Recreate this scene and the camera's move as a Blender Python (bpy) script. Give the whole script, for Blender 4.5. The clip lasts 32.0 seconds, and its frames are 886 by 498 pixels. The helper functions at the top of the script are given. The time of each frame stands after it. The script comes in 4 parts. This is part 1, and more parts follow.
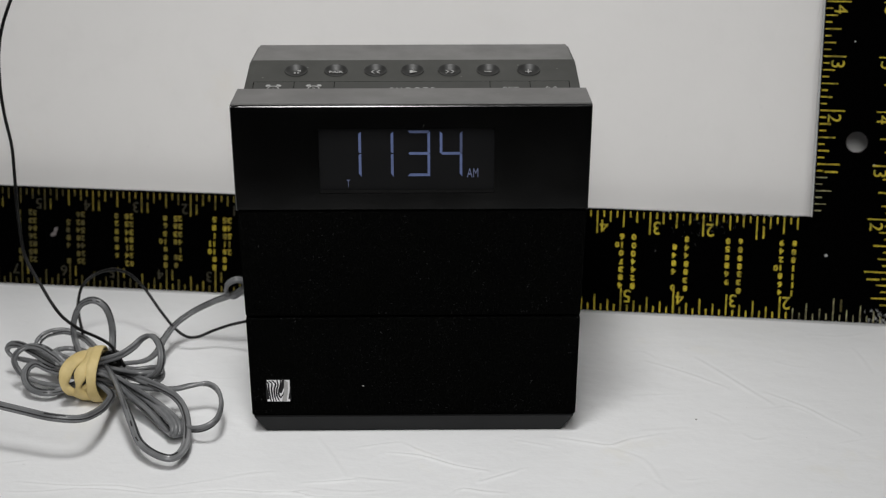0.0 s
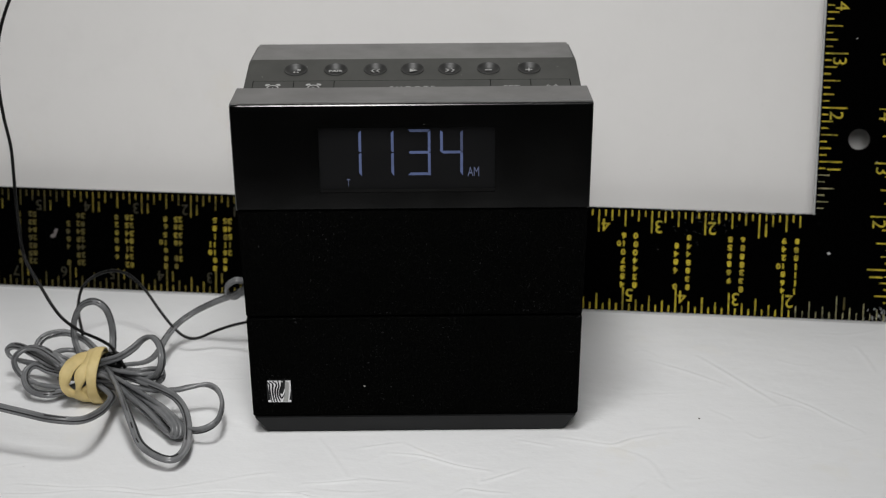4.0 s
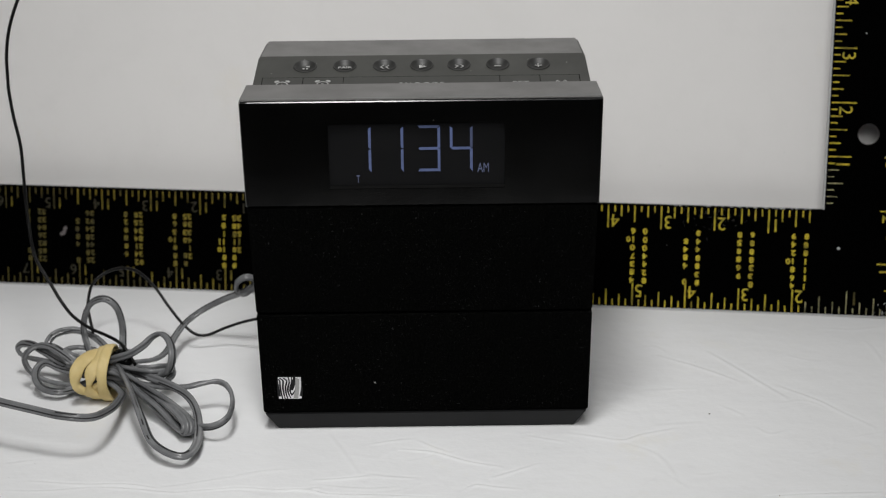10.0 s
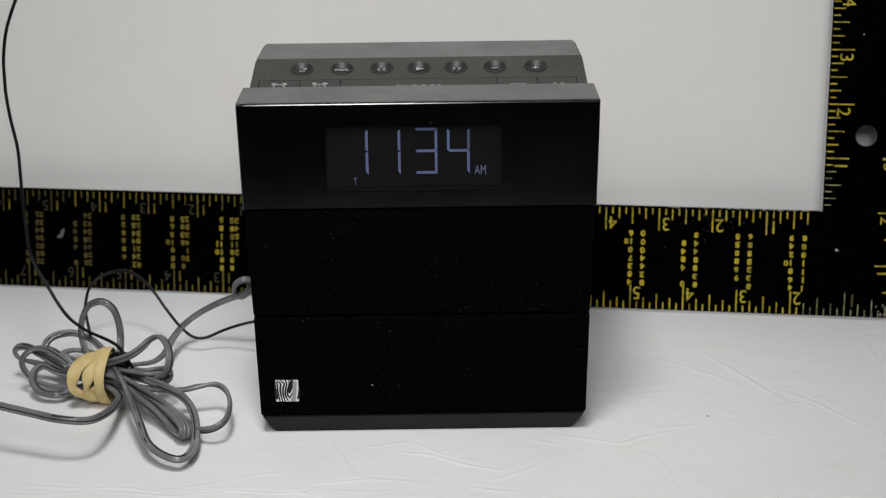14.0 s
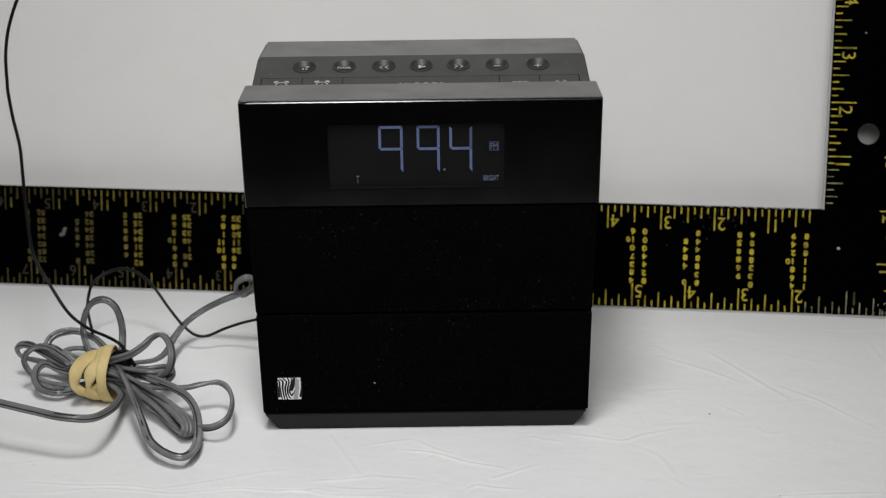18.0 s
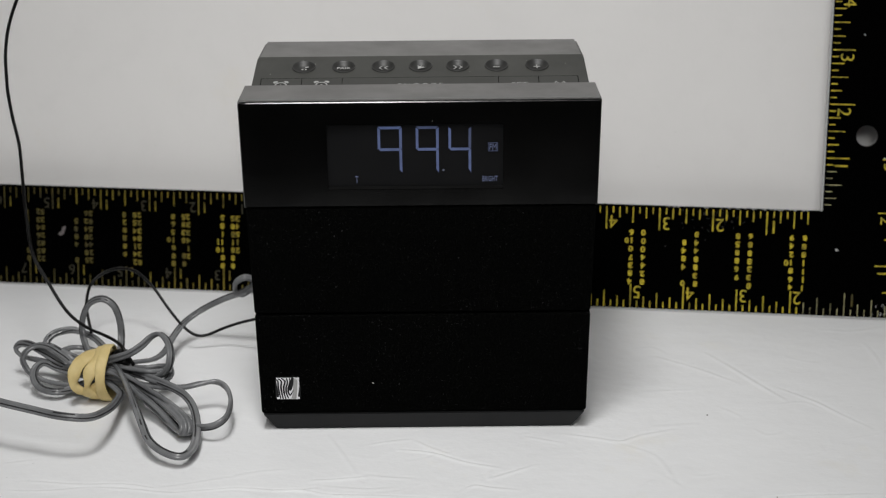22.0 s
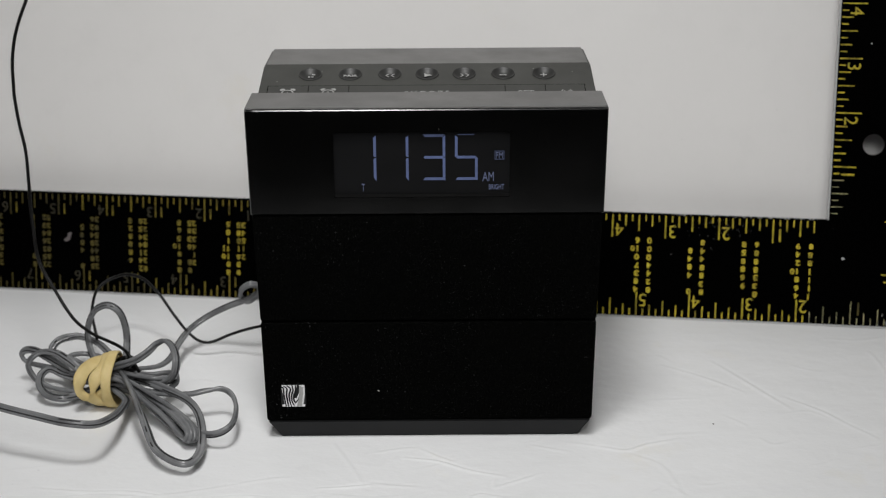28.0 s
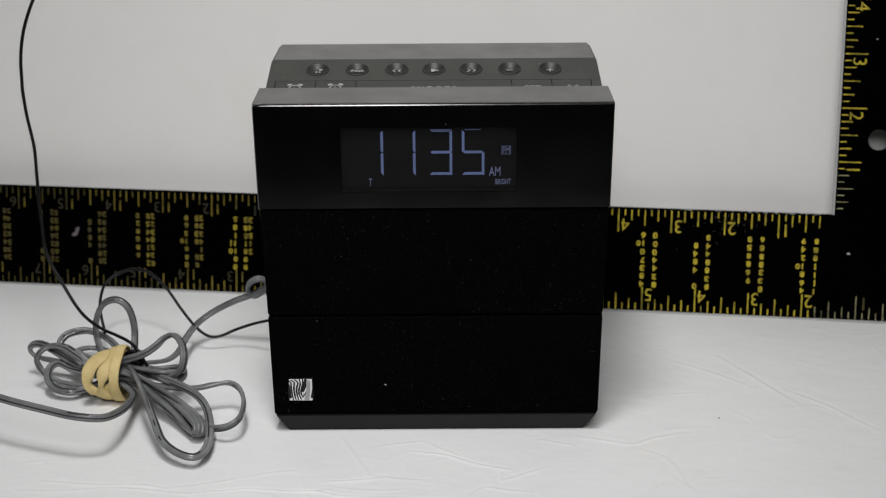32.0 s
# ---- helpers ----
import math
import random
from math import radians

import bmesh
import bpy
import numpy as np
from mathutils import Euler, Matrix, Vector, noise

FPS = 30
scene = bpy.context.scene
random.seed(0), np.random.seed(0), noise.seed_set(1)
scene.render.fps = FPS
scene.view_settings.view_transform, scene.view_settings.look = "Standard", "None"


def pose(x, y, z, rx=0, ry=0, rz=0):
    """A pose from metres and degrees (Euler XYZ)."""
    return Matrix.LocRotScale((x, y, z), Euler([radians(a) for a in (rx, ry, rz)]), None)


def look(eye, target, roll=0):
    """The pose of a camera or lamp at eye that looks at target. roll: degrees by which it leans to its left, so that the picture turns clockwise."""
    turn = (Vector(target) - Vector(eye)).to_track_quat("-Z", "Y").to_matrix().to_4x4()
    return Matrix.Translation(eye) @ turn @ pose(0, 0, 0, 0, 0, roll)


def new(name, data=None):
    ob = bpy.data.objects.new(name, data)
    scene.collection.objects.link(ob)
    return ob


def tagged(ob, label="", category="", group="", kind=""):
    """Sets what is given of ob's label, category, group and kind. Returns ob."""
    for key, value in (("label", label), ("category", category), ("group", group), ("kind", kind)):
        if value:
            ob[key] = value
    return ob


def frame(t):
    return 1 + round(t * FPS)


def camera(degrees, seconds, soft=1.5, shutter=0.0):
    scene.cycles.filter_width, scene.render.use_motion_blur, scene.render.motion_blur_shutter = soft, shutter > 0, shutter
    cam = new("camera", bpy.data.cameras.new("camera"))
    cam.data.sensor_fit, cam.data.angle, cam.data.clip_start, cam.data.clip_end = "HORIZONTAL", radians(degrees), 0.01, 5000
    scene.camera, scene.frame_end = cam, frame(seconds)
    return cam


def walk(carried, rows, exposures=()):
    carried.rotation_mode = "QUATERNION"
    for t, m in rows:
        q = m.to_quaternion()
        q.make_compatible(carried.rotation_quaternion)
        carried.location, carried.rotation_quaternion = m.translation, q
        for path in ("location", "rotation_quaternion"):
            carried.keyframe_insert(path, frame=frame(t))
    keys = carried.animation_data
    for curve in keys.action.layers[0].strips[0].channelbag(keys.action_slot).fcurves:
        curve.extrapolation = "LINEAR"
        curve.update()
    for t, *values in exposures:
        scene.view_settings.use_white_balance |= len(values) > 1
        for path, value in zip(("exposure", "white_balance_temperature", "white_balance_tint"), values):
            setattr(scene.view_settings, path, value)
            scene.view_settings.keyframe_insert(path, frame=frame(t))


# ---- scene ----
# Desk-top still life: a black clock radio on a white sheet, a framing square leaning on a white board behind it.
cam = camera(32.383, 32.0, soft=1.2)
cam.data.dof.use_dof, cam.data.dof.focus_distance, cam.data.dof.aperture_fstop = True, 0.60, 16.0
walk(cam, [
    (0.0, pose(0.00739, -0.56277, 0.28426, 70.0886, 0.0824, -0.4970)),
    (0.5, pose(0.00654, -0.56104, 0.28340, 70.1602, -0.0861, -0.6564)),
    (1.0, pose(0.00640, -0.56053, 0.28252, 70.0944, -0.0568, -0.7254)),
    (1.5, pose(0.00641, -0.55887, 0.28264, 69.9244, 0.0672, -0.6821)),
    (2.0, pose(0.00710, -0.55951, 0.28275, 69.9276, 0.1185, -0.6430)),
    (2.5, pose(0.00675, -0.55999, 0.28380, 69.9988, 0.1114, -0.6370)),
    (3.0, pose(0.00717, -0.56040, 0.28295, 70.0736, 0.1002, -0.7038)),
    (3.5, pose(0.00805, -0.56063, 0.28259, 70.1487, 0.2384, -0.5843)),
    (5.5, pose(0.00707, -0.55997, 0.28226, 70.1413, 0.4609, -0.4614)),
    (6.0, pose(0.00779, -0.55982, 0.28245, 70.1217, 0.4074, -0.3077)),
    (6.5, pose(0.00709, -0.56043, 0.28272, 70.1221, 0.4936, -0.3174)),
    (7.0, pose(0.00708, -0.56053, 0.28373, 70.1448, 0.5235, -0.2357)),
    (7.5, pose(0.00665, -0.55972, 0.28285, 70.1440, 0.5375, -0.2949)),
    (8.0, pose(0.00591, -0.55931, 0.28222, 70.0329, 0.4464, -0.3658)),
    (8.5, pose(0.00617, -0.55895, 0.28213, 69.9328, 0.4378, -0.3646)),
    (9.0, pose(0.00611, -0.55924, 0.28231, 69.9393, 0.5395, -0.4240)),
    (9.5, pose(0.00604, -0.55976, 0.28174, 70.0101, 0.6045, -0.3835)),
    (10.0, pose(0.00643, -0.56065, 0.28201, 70.0483, 0.6146, -0.3535)),
    (10.5, pose(0.00633, -0.55999, 0.28235, 69.9901, 0.6695, -0.4279)),
    (11.0, pose(0.00730, -0.56044, 0.28152, 70.0490, 0.7076, -0.3625)),
    (11.5, pose(0.00692, -0.55973, 0.28170, 69.9707, 0.5207, -0.3985)),
    (12.0, pose(0.00701, -0.56006, 0.28184, 69.9232, 0.5053, -0.4520)),
    (12.5, pose(0.00606, -0.55985, 0.28193, 69.8855, 0.5032, -0.5225)),
    (13.0, pose(0.00600, -0.56033, 0.28248, 70.0210, 0.6456, -0.4856)),
    (13.5, pose(0.00734, -0.56014, 0.28235, 70.1205, 0.6692, -0.3856)),
    (14.0, pose(0.00735, -0.55997, 0.28233, 70.0893, 0.6821, -0.3926)),
    (14.5, pose(0.00660, -0.55963, 0.28216, 70.0727, 0.7040, -0.4766)),
    (16.5, pose(0.00629, -0.55916, 0.28166, 69.9444, 0.6674, -0.4137)),
    (17.0, pose(0.00606, -0.56054, 0.28253, 69.9904, 0.6753, -0.4336)),
    (17.5, pose(0.00667, -0.56046, 0.28232, 70.0677, 0.6909, -0.3292)),
    (18.0, pose(0.00651, -0.56022, 0.28170, 70.0750, 0.6770, -0.3813)),
    (18.5, pose(0.00688, -0.55990, 0.28106, 70.0461, 0.6463, -0.3548)),
    (19.0, pose(0.00639, -0.56020, 0.28168, 70.0226, 0.6856, -0.4603)),
    (19.5, pose(0.00693, -0.56065, 0.28124, 70.0464, 0.6349, -0.4192)),
    (20.0, pose(0.00632, -0.56003, 0.28183, 70.0074, 0.6009, -0.4369)),
    (20.5, pose(0.00608, -0.55965, 0.28232, 69.9636, 0.4850, -0.3544)),
    (21.0, pose(0.00614, -0.55948, 0.28191, 69.9387, 0.3970, -0.3971)),
    (21.5, pose(0.00588, -0.56039, 0.28116, 70.0626, 0.4306, -0.4770)),
    (22.0, pose(0.00647, -0.56102, 0.28223, 70.0712, 0.4836, -0.3670)),
    (22.5, pose(0.00571, -0.56068, 0.28199, 70.1247, 0.5133, -0.3750)),
    (23.0, pose(0.00716, -0.56150, 0.28227, 70.1430, 0.5114, -0.2764)),
    (23.5, pose(0.00726, -0.56075, 0.28175, 70.1185, 0.4375, -0.3272)),
    (24.0, pose(0.00591, -0.55995, 0.28156, 70.0271, 0.1996, -0.4228)),
    (24.5, pose(0.00592, -0.55987, 0.28210, 69.9329, 0.1154, -0.4185)),
    (25.0, pose(0.00592, -0.56114, 0.28272, 70.1462, 0.2831, -0.3751)),
    (25.5, pose(0.00690, -0.56162, 0.28298, 70.2259, 0.2486, -0.3342)),
    (27.5, pose(0.00605, -0.56083, 0.28308, 70.1010, 0.2640, -0.2605)),
    (28.0, pose(0.00582, -0.56028, 0.28353, 70.2340, 0.3597, -0.1451)),
    (28.5, pose(0.00531, -0.56134, 0.28321, 70.2525, 0.2608, -0.0351)),
    (29.0, pose(0.00588, -0.56134, 0.28295, 70.2149, 0.3611, 0.0765)),
    (29.5, pose(0.00646, -0.56231, 0.28309, 70.2694, 0.3898, 0.1248)),
    (30.0, pose(0.00636, -0.56287, 0.28307, 70.3162, 0.3846, 0.0999)),
    (30.5, pose(0.00619, -0.56260, 0.28332, 70.2545, 0.2302, 0.1284)),
    (31.0, pose(0.00586, -0.56194, 0.28369, 70.0676, 0.1288, 0.0896)),
    (31.5, pose(0.00480, -0.56148, 0.28324, 70.0395, 0.2181, 0.0011)),
    (32.0, pose(0.00499, -0.56271, 0.28366, 70.0970, 0.4019, 0.0271)),
])

# ---- light ----
world = bpy.data.worlds.new("room_air")
scene.world = world
world.use_nodes = True
world.node_tree.nodes["Background"].inputs[0].default_value = (0.8, 0.85, 0.9, 1)
world.node_tree.nodes["Background"].inputs[1].default_value = 0.02


def area_lamp(name, eye, target, size, power, colour, spread=90):
    data = bpy.data.lights.new(name, "AREA")
    data.shape, data.size, data.energy, data.color, data.spread = "DISK", size, power, colour, radians(spread)
    lamp = new(name, data)
    lamp.matrix_basis = look(eye, target)
    return lamp


area_lamp("key_lamp", (-0.07, -0.20, 0.75), (-0.03, 0.02, 0.05), 0.14, 0.43, (1.0, 0.995, 0.98), 84)
# overhead and front fills are added, unseen sources; narrow beams dim the edges
area_lamp("overhead_fill", (-0.02, -0.33, 0.78), (-0.01, 0.04, 0.06), 0.28, 0.46, (1.0, 0.998, 0.985), 80)
area_lamp("front_fill", (0.0, -0.85, 0.80), (-0.03, 0.02, 0.06), 0.5, 0.68, (1.0, 0.995, 0.98), 70)
scene.view_settings.exposure = 0.0


# ---- materials ----
class Mat:
    """A node material with short calls for its usual parts."""

    def __init__(self, name, colour=(0.5, 0.5, 0.5), rough=0.5, metal=0.0, spec=0.5):
        self.m = bpy.data.materials.new(name)
        self.m.use_nodes = True
        self.t = self.m.node_tree
        self.b = self.t.nodes["Principled BSDF"]
        self.set("Base Color", (*colour, 1))
        self.set("Roughness", rough)
        self.set("Metallic", metal)
        self.set("Specular IOR Level", spec)

    def set(self, key, v):
        self.b.inputs[key].default_value = v

    def node(self, kind, **kw):
        n = self.t.nodes.new(kind)
        for k, v in kw.items():
            n.inputs[k].default_value = v
        return n

    def link(self, a, b):
        self.t.links.new(a, b)

    def coords(self, scale=(1, 1, 1)):
        tc = self.node("ShaderNodeTexCoord")
        mp = self.node("ShaderNodeMapping", Scale=scale)
        self.link(tc.outputs["Object"], mp.inputs["Vector"])
        return mp.outputs["Vector"]

    def noise(self, scale, detail=4.0, rough=0.55, vec=None):
        n = self.node("ShaderNodeTexNoise", Scale=scale, Detail=detail, Roughness=rough)
        self.link(vec if vec else self.coords(), n.inputs["Vector"])
        return n.outputs["Fac"]

    def mix(self, fac, a, b, mode="MIX"):
        n = self.t.nodes.new("ShaderNodeMix")
        n.data_type, n.blend_type = "RGBA", mode
        for sock, v in ((n.inputs[0], fac), (n.inputs[6], a), (n.inputs[7], b)):
            if isinstance(v, (int, float)):
                sock.default_value = v
            elif isinstance(v, (tuple, list)):
                sock.default_value = (*v, 1) if len(v) == 3 else v
            else:
                self.link(v, sock)
        return n.outputs[2]

    def grey(self, fac, lo, hi, a=0.3, b=0.7):
        """A grey value from fac, lo at a to hi at b."""
        n = self.node("ShaderNodeMapRange", **{"From Min": a, "From Max": b, "To Min": lo, "To Max": hi})
        self.link(fac, n.inputs["Value"])
        return n.outputs["Result"]

    def bump(self, fac, dist, strength=1.0, after=None):
        n = self.node("ShaderNodeBump", Strength=strength, Distance=dist)
        self.link(fac, n.inputs["Height"])
        if after:
            self.link(after, n.inputs["Normal"])
        self.link(n.outputs["Normal"], self.b.inputs["Normal"])
        return n.outputs["Normal"]

    def colour(self, out):
        self.link(out, self.b.inputs["Base Color"])

    def rough(self, out):
        self.link(out, self.b.inputs["Roughness"])


def paper_material(name, base, stains, grain, drag=1.0):
    k = Mat(name, base, 0.55, spec=0.35)
    cloud = k.noise(6, 5)
    stain = k.noise(17, 6, 0.7)
    c = k.mix(k.grey(cloud, 0, 1), tuple(v * 0.955 for v in base), base)
    c = k.mix(k.grey(k.noise(55, 5, 0.65, k.coords((1, 2, 1))), 0, 0.5, 0.5, 0.75), c, tuple(v * 0.93 for v in base))
    c = k.mix(k.grey(stain, 0, stains, 0.6, 0.78), c, tuple(v * w for v, w in zip(base, (0.93, 0.87, 0.70))))
    specks = k.noise(420, 2, 0.5)
    c = k.mix(k.grey(specks, 0, 0.35, 0.74, 0.8), c, tuple(v * 0.55 for v in base))
    k.colour(c)
    k.rough(k.grey(cloud, 0.45, 0.62))
    n = k.bump(k.noise(900, 3), 0.00012, grain)
    n = k.bump(k.noise(16, 5, 0.65, k.coords((1, 9, 9))), 0.0006, 0.03 * drag, n)
    n = k.bump(k.noise(60, 5, 0.6, k.coords((1, 1.3, 1))), 0.0010, 0.24 * drag, n)
    k.bump(k.noise(30, 4, vec=k.coords((1, 1.3, 1))), 0.0016, 0.38 * drag, n)
    return k.m


def plastic(name, base, rough, grain_scale=2500.0, grain=0.25, wear=0.12):
    k = Mat(name, base, rough)
    big = k.noise(28, 5)
    k.colour(k.mix(k.grey(big, 0, 1), tuple(v * (1 - wear) for v in base), tuple(v * (1 + wear) for v in base)))
    k.rough(k.grey(k.noise(60, 5), rough * 0.85, min(1, rough * 1.15)))
    k.bump(k.noise(grain_scale, 2), 0.00005, grain)
    return k.m


def gloss_black(name, base=0.0012):
    k = Mat(name, (base, base, base * 0.95), 0.06)
    smear = k.noise(22, 5, 0.65)
    dust = k.noise(700, 2, 0.5)
    k.rough(k.grey(smear, 0.13, 0.24))
    c = k.mix(k.grey(dust, 0, 1, 0.73, 0.78), (base, base, base * 0.95), (0.10, 0.10, 0.09))
    k.colour(c)
    return k.m


def velvet():
    k = Mat("black_grille_cloth", (0.001, 0.001, 0.001), 0.9, spec=0.02)
    lint = k.noise(1700, 2, 0.6)
    patch = k.noise(45, 4)
    lit = k.node("ShaderNodeMath")
    lit.operation = "MULTIPLY"
    k.link(k.grey(lint, 0, 1, 0.685, 0.81), lit.inputs[0])
    k.link(k.grey(patch, 0.22, 1, 0.42, 0.66), lit.inputs[1])
    pile = k.noise(2300, 3, 0.7)
    fibre = k.mix(k.grey(pile, 0, 1, 0.50, 0.74), (0.00005, 0.00005, 0.00005), (0.0085, 0.0090, 0.0080))
    k.colour(k.mix(lit.outputs[0], fibre, (0.17, 0.17, 0.175)))
    weave = k.noise(1600, 2)
    k.bump(weave, 0.0003, 0.7)
    return k.m


def square_paint():
    k = Mat("black_enamel", (0.0006, 0.0006, 0.0006), 0.5, spec=0.008)
    scuff = k.noise(60, 6, 0.7, k.coords((1, 1, 3)))
    dots = k.noise(330, 2, 0.6)
    c = k.mix(k.grey(scuff, 0, 0.2, 0.66, 0.85), (0.0003, 0.0003, 0.0003), (0.014, 0.014, 0.0145))
    c = k.mix(k.grey(dots, 0, 0.7, 0.765, 0.81), c, (0.4, 0.4, 0.4))
    k.colour(c)
    k.rough(k.grey(scuff, 0.55, 0.45))
    k.bump(k.noise(800, 3), 0.0001, 0.25)
    return k.m


def yellow_paint(name, base, worn):
    k = Mat(name, base, 0.55)
    wear = k.noise(230, 5, 0.7)
    rub = k.noise(75, 4, 0.6)
    c = k.mix(k.grey(wear, 0, worn, 0.48, 0.68), base, (0.02, 0.018, 0.008))
    c = k.mix(k.grey(rub, 0, worn, 0.55, 0.66), c, tuple(v * 0.18 for v in base))
    c = k.mix(k.grey(k.noise(140, 4, 0.6), 0, 0.6, 0.60, 0.70), c, (min(0.62, base[0] * 1.3), min(0.58, base[1] * 1.4), min(0.3, base[2] * 4)))
    k.colour(c)
    return k.m


def cord_material():
    k = Mat("grey_vinyl", (0.22, 0.22, 0.225), 0.26)
    n = k.noise(55, 5)
    k.colour(k.mix(k.grey(n, 0, 1), (0.095, 0.097, 0.102), (0.215, 0.218, 0.223)))
    k.bump(k.noise(420, 3), 0.0002, 0.3)
    return k.m


def band_material():
    k = Mat("tan_rubber", (0.66, 0.55, 0.31), 0.6, spec=0.3)
    n = k.noise(120, 5)
    k.colour(k.mix(k.grey(n, 0, 1), (0.52, 0.40, 0.17), (0.66, 0.53, 0.26)))
    k.set("Subsurface Weight", 0.06)
    k.set("Subsurface Radius", (0.002, 0.0015, 0.0006))
    k.bump(k.noise(900, 3), 0.0001, 0.35)
    return k.m


def glow(name, colour, power):
    k = Mat(name, (0.02, 0.02, 0.03), 0.5)
    n = k.noise(260, 3)
    k.set("Emission Color", (*colour, 1))
    k.link(k.grey(n, power * 0.82, power * 1.12), k.b.inputs["Emission Strength"])
    return k.m


M_SHEET = paper_material("white_vinyl_sheet", (0.787, 0.790, 0.799), 0.3, 0.3)
M_BOARD = paper_material("white_board", (0.815, 0.800, 0.790), 0.25, 0.2, 0.3)
M_GLOSS = gloss_black("gloss_black_acrylic")
M_CASE = plastic("charcoal_plastic", (0.052, 0.052, 0.050), 0.42)
# level top faces get a lighter charcoal than the sloping key panel
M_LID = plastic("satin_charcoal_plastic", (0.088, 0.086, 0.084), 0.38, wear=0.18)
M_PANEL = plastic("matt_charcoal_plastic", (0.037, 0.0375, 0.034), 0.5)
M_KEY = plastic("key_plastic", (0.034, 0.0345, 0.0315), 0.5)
M_BUTTON = plastic("button_plastic", (0.024, 0.024, 0.023), 0.52)
M_BASE = plastic("black_base_plastic", (0.0105, 0.0108, 0.0114), 0.5)
M_BASE.node_tree.nodes["Principled BSDF"].inputs["Specular IOR Level"].default_value = 0.2
M_GAP = plastic("gap_shade", (0.003, 0.003, 0.003), 0.9)
M_GAP.node_tree.nodes["Principled BSDF"].inputs["Specular IOR Level"].default_value = 0.05
M_CLOTH = velvet()
M_PRINT = plastic("grey_print", (0.33, 0.33, 0.325), 0.6)
M_LCD = plastic("lcd_field", (0.0047, 0.0048, 0.0053), 0.5, wear=0.06)
M_LCD.node_tree.nodes["Principled BSDF"].inputs["Specular IOR Level"].default_value = 0.15
M_LEDGE = plastic("lcd_ledge", (0.0006, 0.0006, 0.0006), 0.6)
M_LEDGE.node_tree.nodes["Principled BSDF"].inputs["Specular IOR Level"].default_value = 0.06
M_SEG = glow("lcd_blue", (0.29, 0.41, 0.88), 0.19)
M_SEG_DIM = glow("lcd_blue_dim", (0.30, 0.41, 0.84), 0.10)
M_ICON = glow("lcd_icon", (0.40, 0.49, 0.86), 0.155)
M_DOT = glow("lcd_dot", (0.48, 0.53, 0.74), 0.17)
M_CHROME = plastic("bright_chrome", (0.75, 0.75, 0.76), 0.18)
M_CHROME.node_tree.nodes["Principled BSDF"].inputs["Metallic"].default_value = 1.0
M_ENAMEL = square_paint()
M_YELLOW = yellow_paint("yellow_marks", (0.56, 0.44, 0.022), 0.75)
M_FIGURE = yellow_paint("yellow_figures", (0.56, 0.43, 0.018), 0.6)
# dimmed yellows put the blade's weaker far-left light and blur into the colour
M_FAR_DIMMED = yellow_paint("far_dimmed_yellow", (0.18, 0.138, 0.008), 0.95)
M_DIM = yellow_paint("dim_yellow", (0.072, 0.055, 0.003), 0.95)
M_FIGURE_DIMMED = yellow_paint("dimmed_yellow_figures", (0.36, 0.275, 0.012), 0.75)
M_GHOST = yellow_paint("worn_off_yellow", (0.024, 0.020, 0.006), 0.9)
M_RUBBED = yellow_paint("rubbed_pale_yellow", (0.46, 0.42, 0.22), 1.0)
M_STEEL = plastic("bare_steel", (0.42, 0.42, 0.42), 0.45)
M_CHIP = plastic("chipped_primer", (0.115, 0.10, 0.10), 0.7)
M_CORD = cord_material()
M_STRIPE = plastic("cord_print_shade", (0.012, 0.012, 0.013), 0.5)
M_STRIPE.node_tree.nodes["Principled BSDF"].inputs["Specular IOR Level"].default_value = 0.2
M_WIRE = plastic("black_wire_vinyl", (0.003, 0.003, 0.003), 0.4)
M_WIRE.node_tree.nodes["Principled BSDF"].inputs["Specular IOR Level"].default_value = 0.2
M_BAND = band_material()
M_WALL = plastic("room_paint", (0.035, 0.034, 0.033), 0.8, 300.0, 0.3, 0.05)
M_FLOOR = plastic("room_floor", (0.03, 0.027, 0.024), 0.6, 200.0, 0.3, 0.2)
M_TABLE = plastic("table_wood", (0.22, 0.15, 0.09), 0.5, 200.0, 0.3, 0.2)
M_DUST = plastic("pale_dust", (0.28, 0.28, 0.26), 0.9)


# ---- mesh helpers ----
def mesh_of(name, bm, material, smooth=False):
    bmesh.ops.recalc_face_normals(bm, faces=bm.faces)
    me = bpy.data.meshes.new(name)
    bm.to_mesh(me)
    bm.free()
    for mt in (material if isinstance(material, (list, tuple)) else [material]):
        me.materials.append(mt)
    if smooth:
        me.shade_smooth()
    return me


def part(name, bm, material, parent, label="", smooth=False, at=None):
    ob = new(name, bm if isinstance(bm, bpy.types.Mesh) else mesh_of(name, bm, material, smooth))
    ob.parent = parent
    if at is not None:
        ob.matrix_basis = at
    return tagged(ob, label)


def thing(name, label, category, at=None, group="", kind=""):
    ob = new(name)
    ob.empty_display_size = 0.02
    if at is not None:
        ob.matrix_basis = at
    return tagged(ob, label, category, group, kind)


def box(bm, x0, x1, y0, y1, z0, z1, bevel=0.0, seg=2):
    r = bmesh.ops.create_cube(bm, size=1.0)
    vs = r["verts"]
    for v in vs:
        v.co = Vector((x0 + (v.co.x + 0.5) * (x1 - x0), y0 + (v.co.y + 0.5) * (y1 - y0), z0 + (v.co.z + 0.5) * (z1 - z0)))
    if bevel:
        es = list({e for v in vs for e in v.link_edges})
        bmesh.ops.bevel(bm, geom=es, offset=bevel, segments=seg, affect="EDGES", profile=0.6)
    return bm


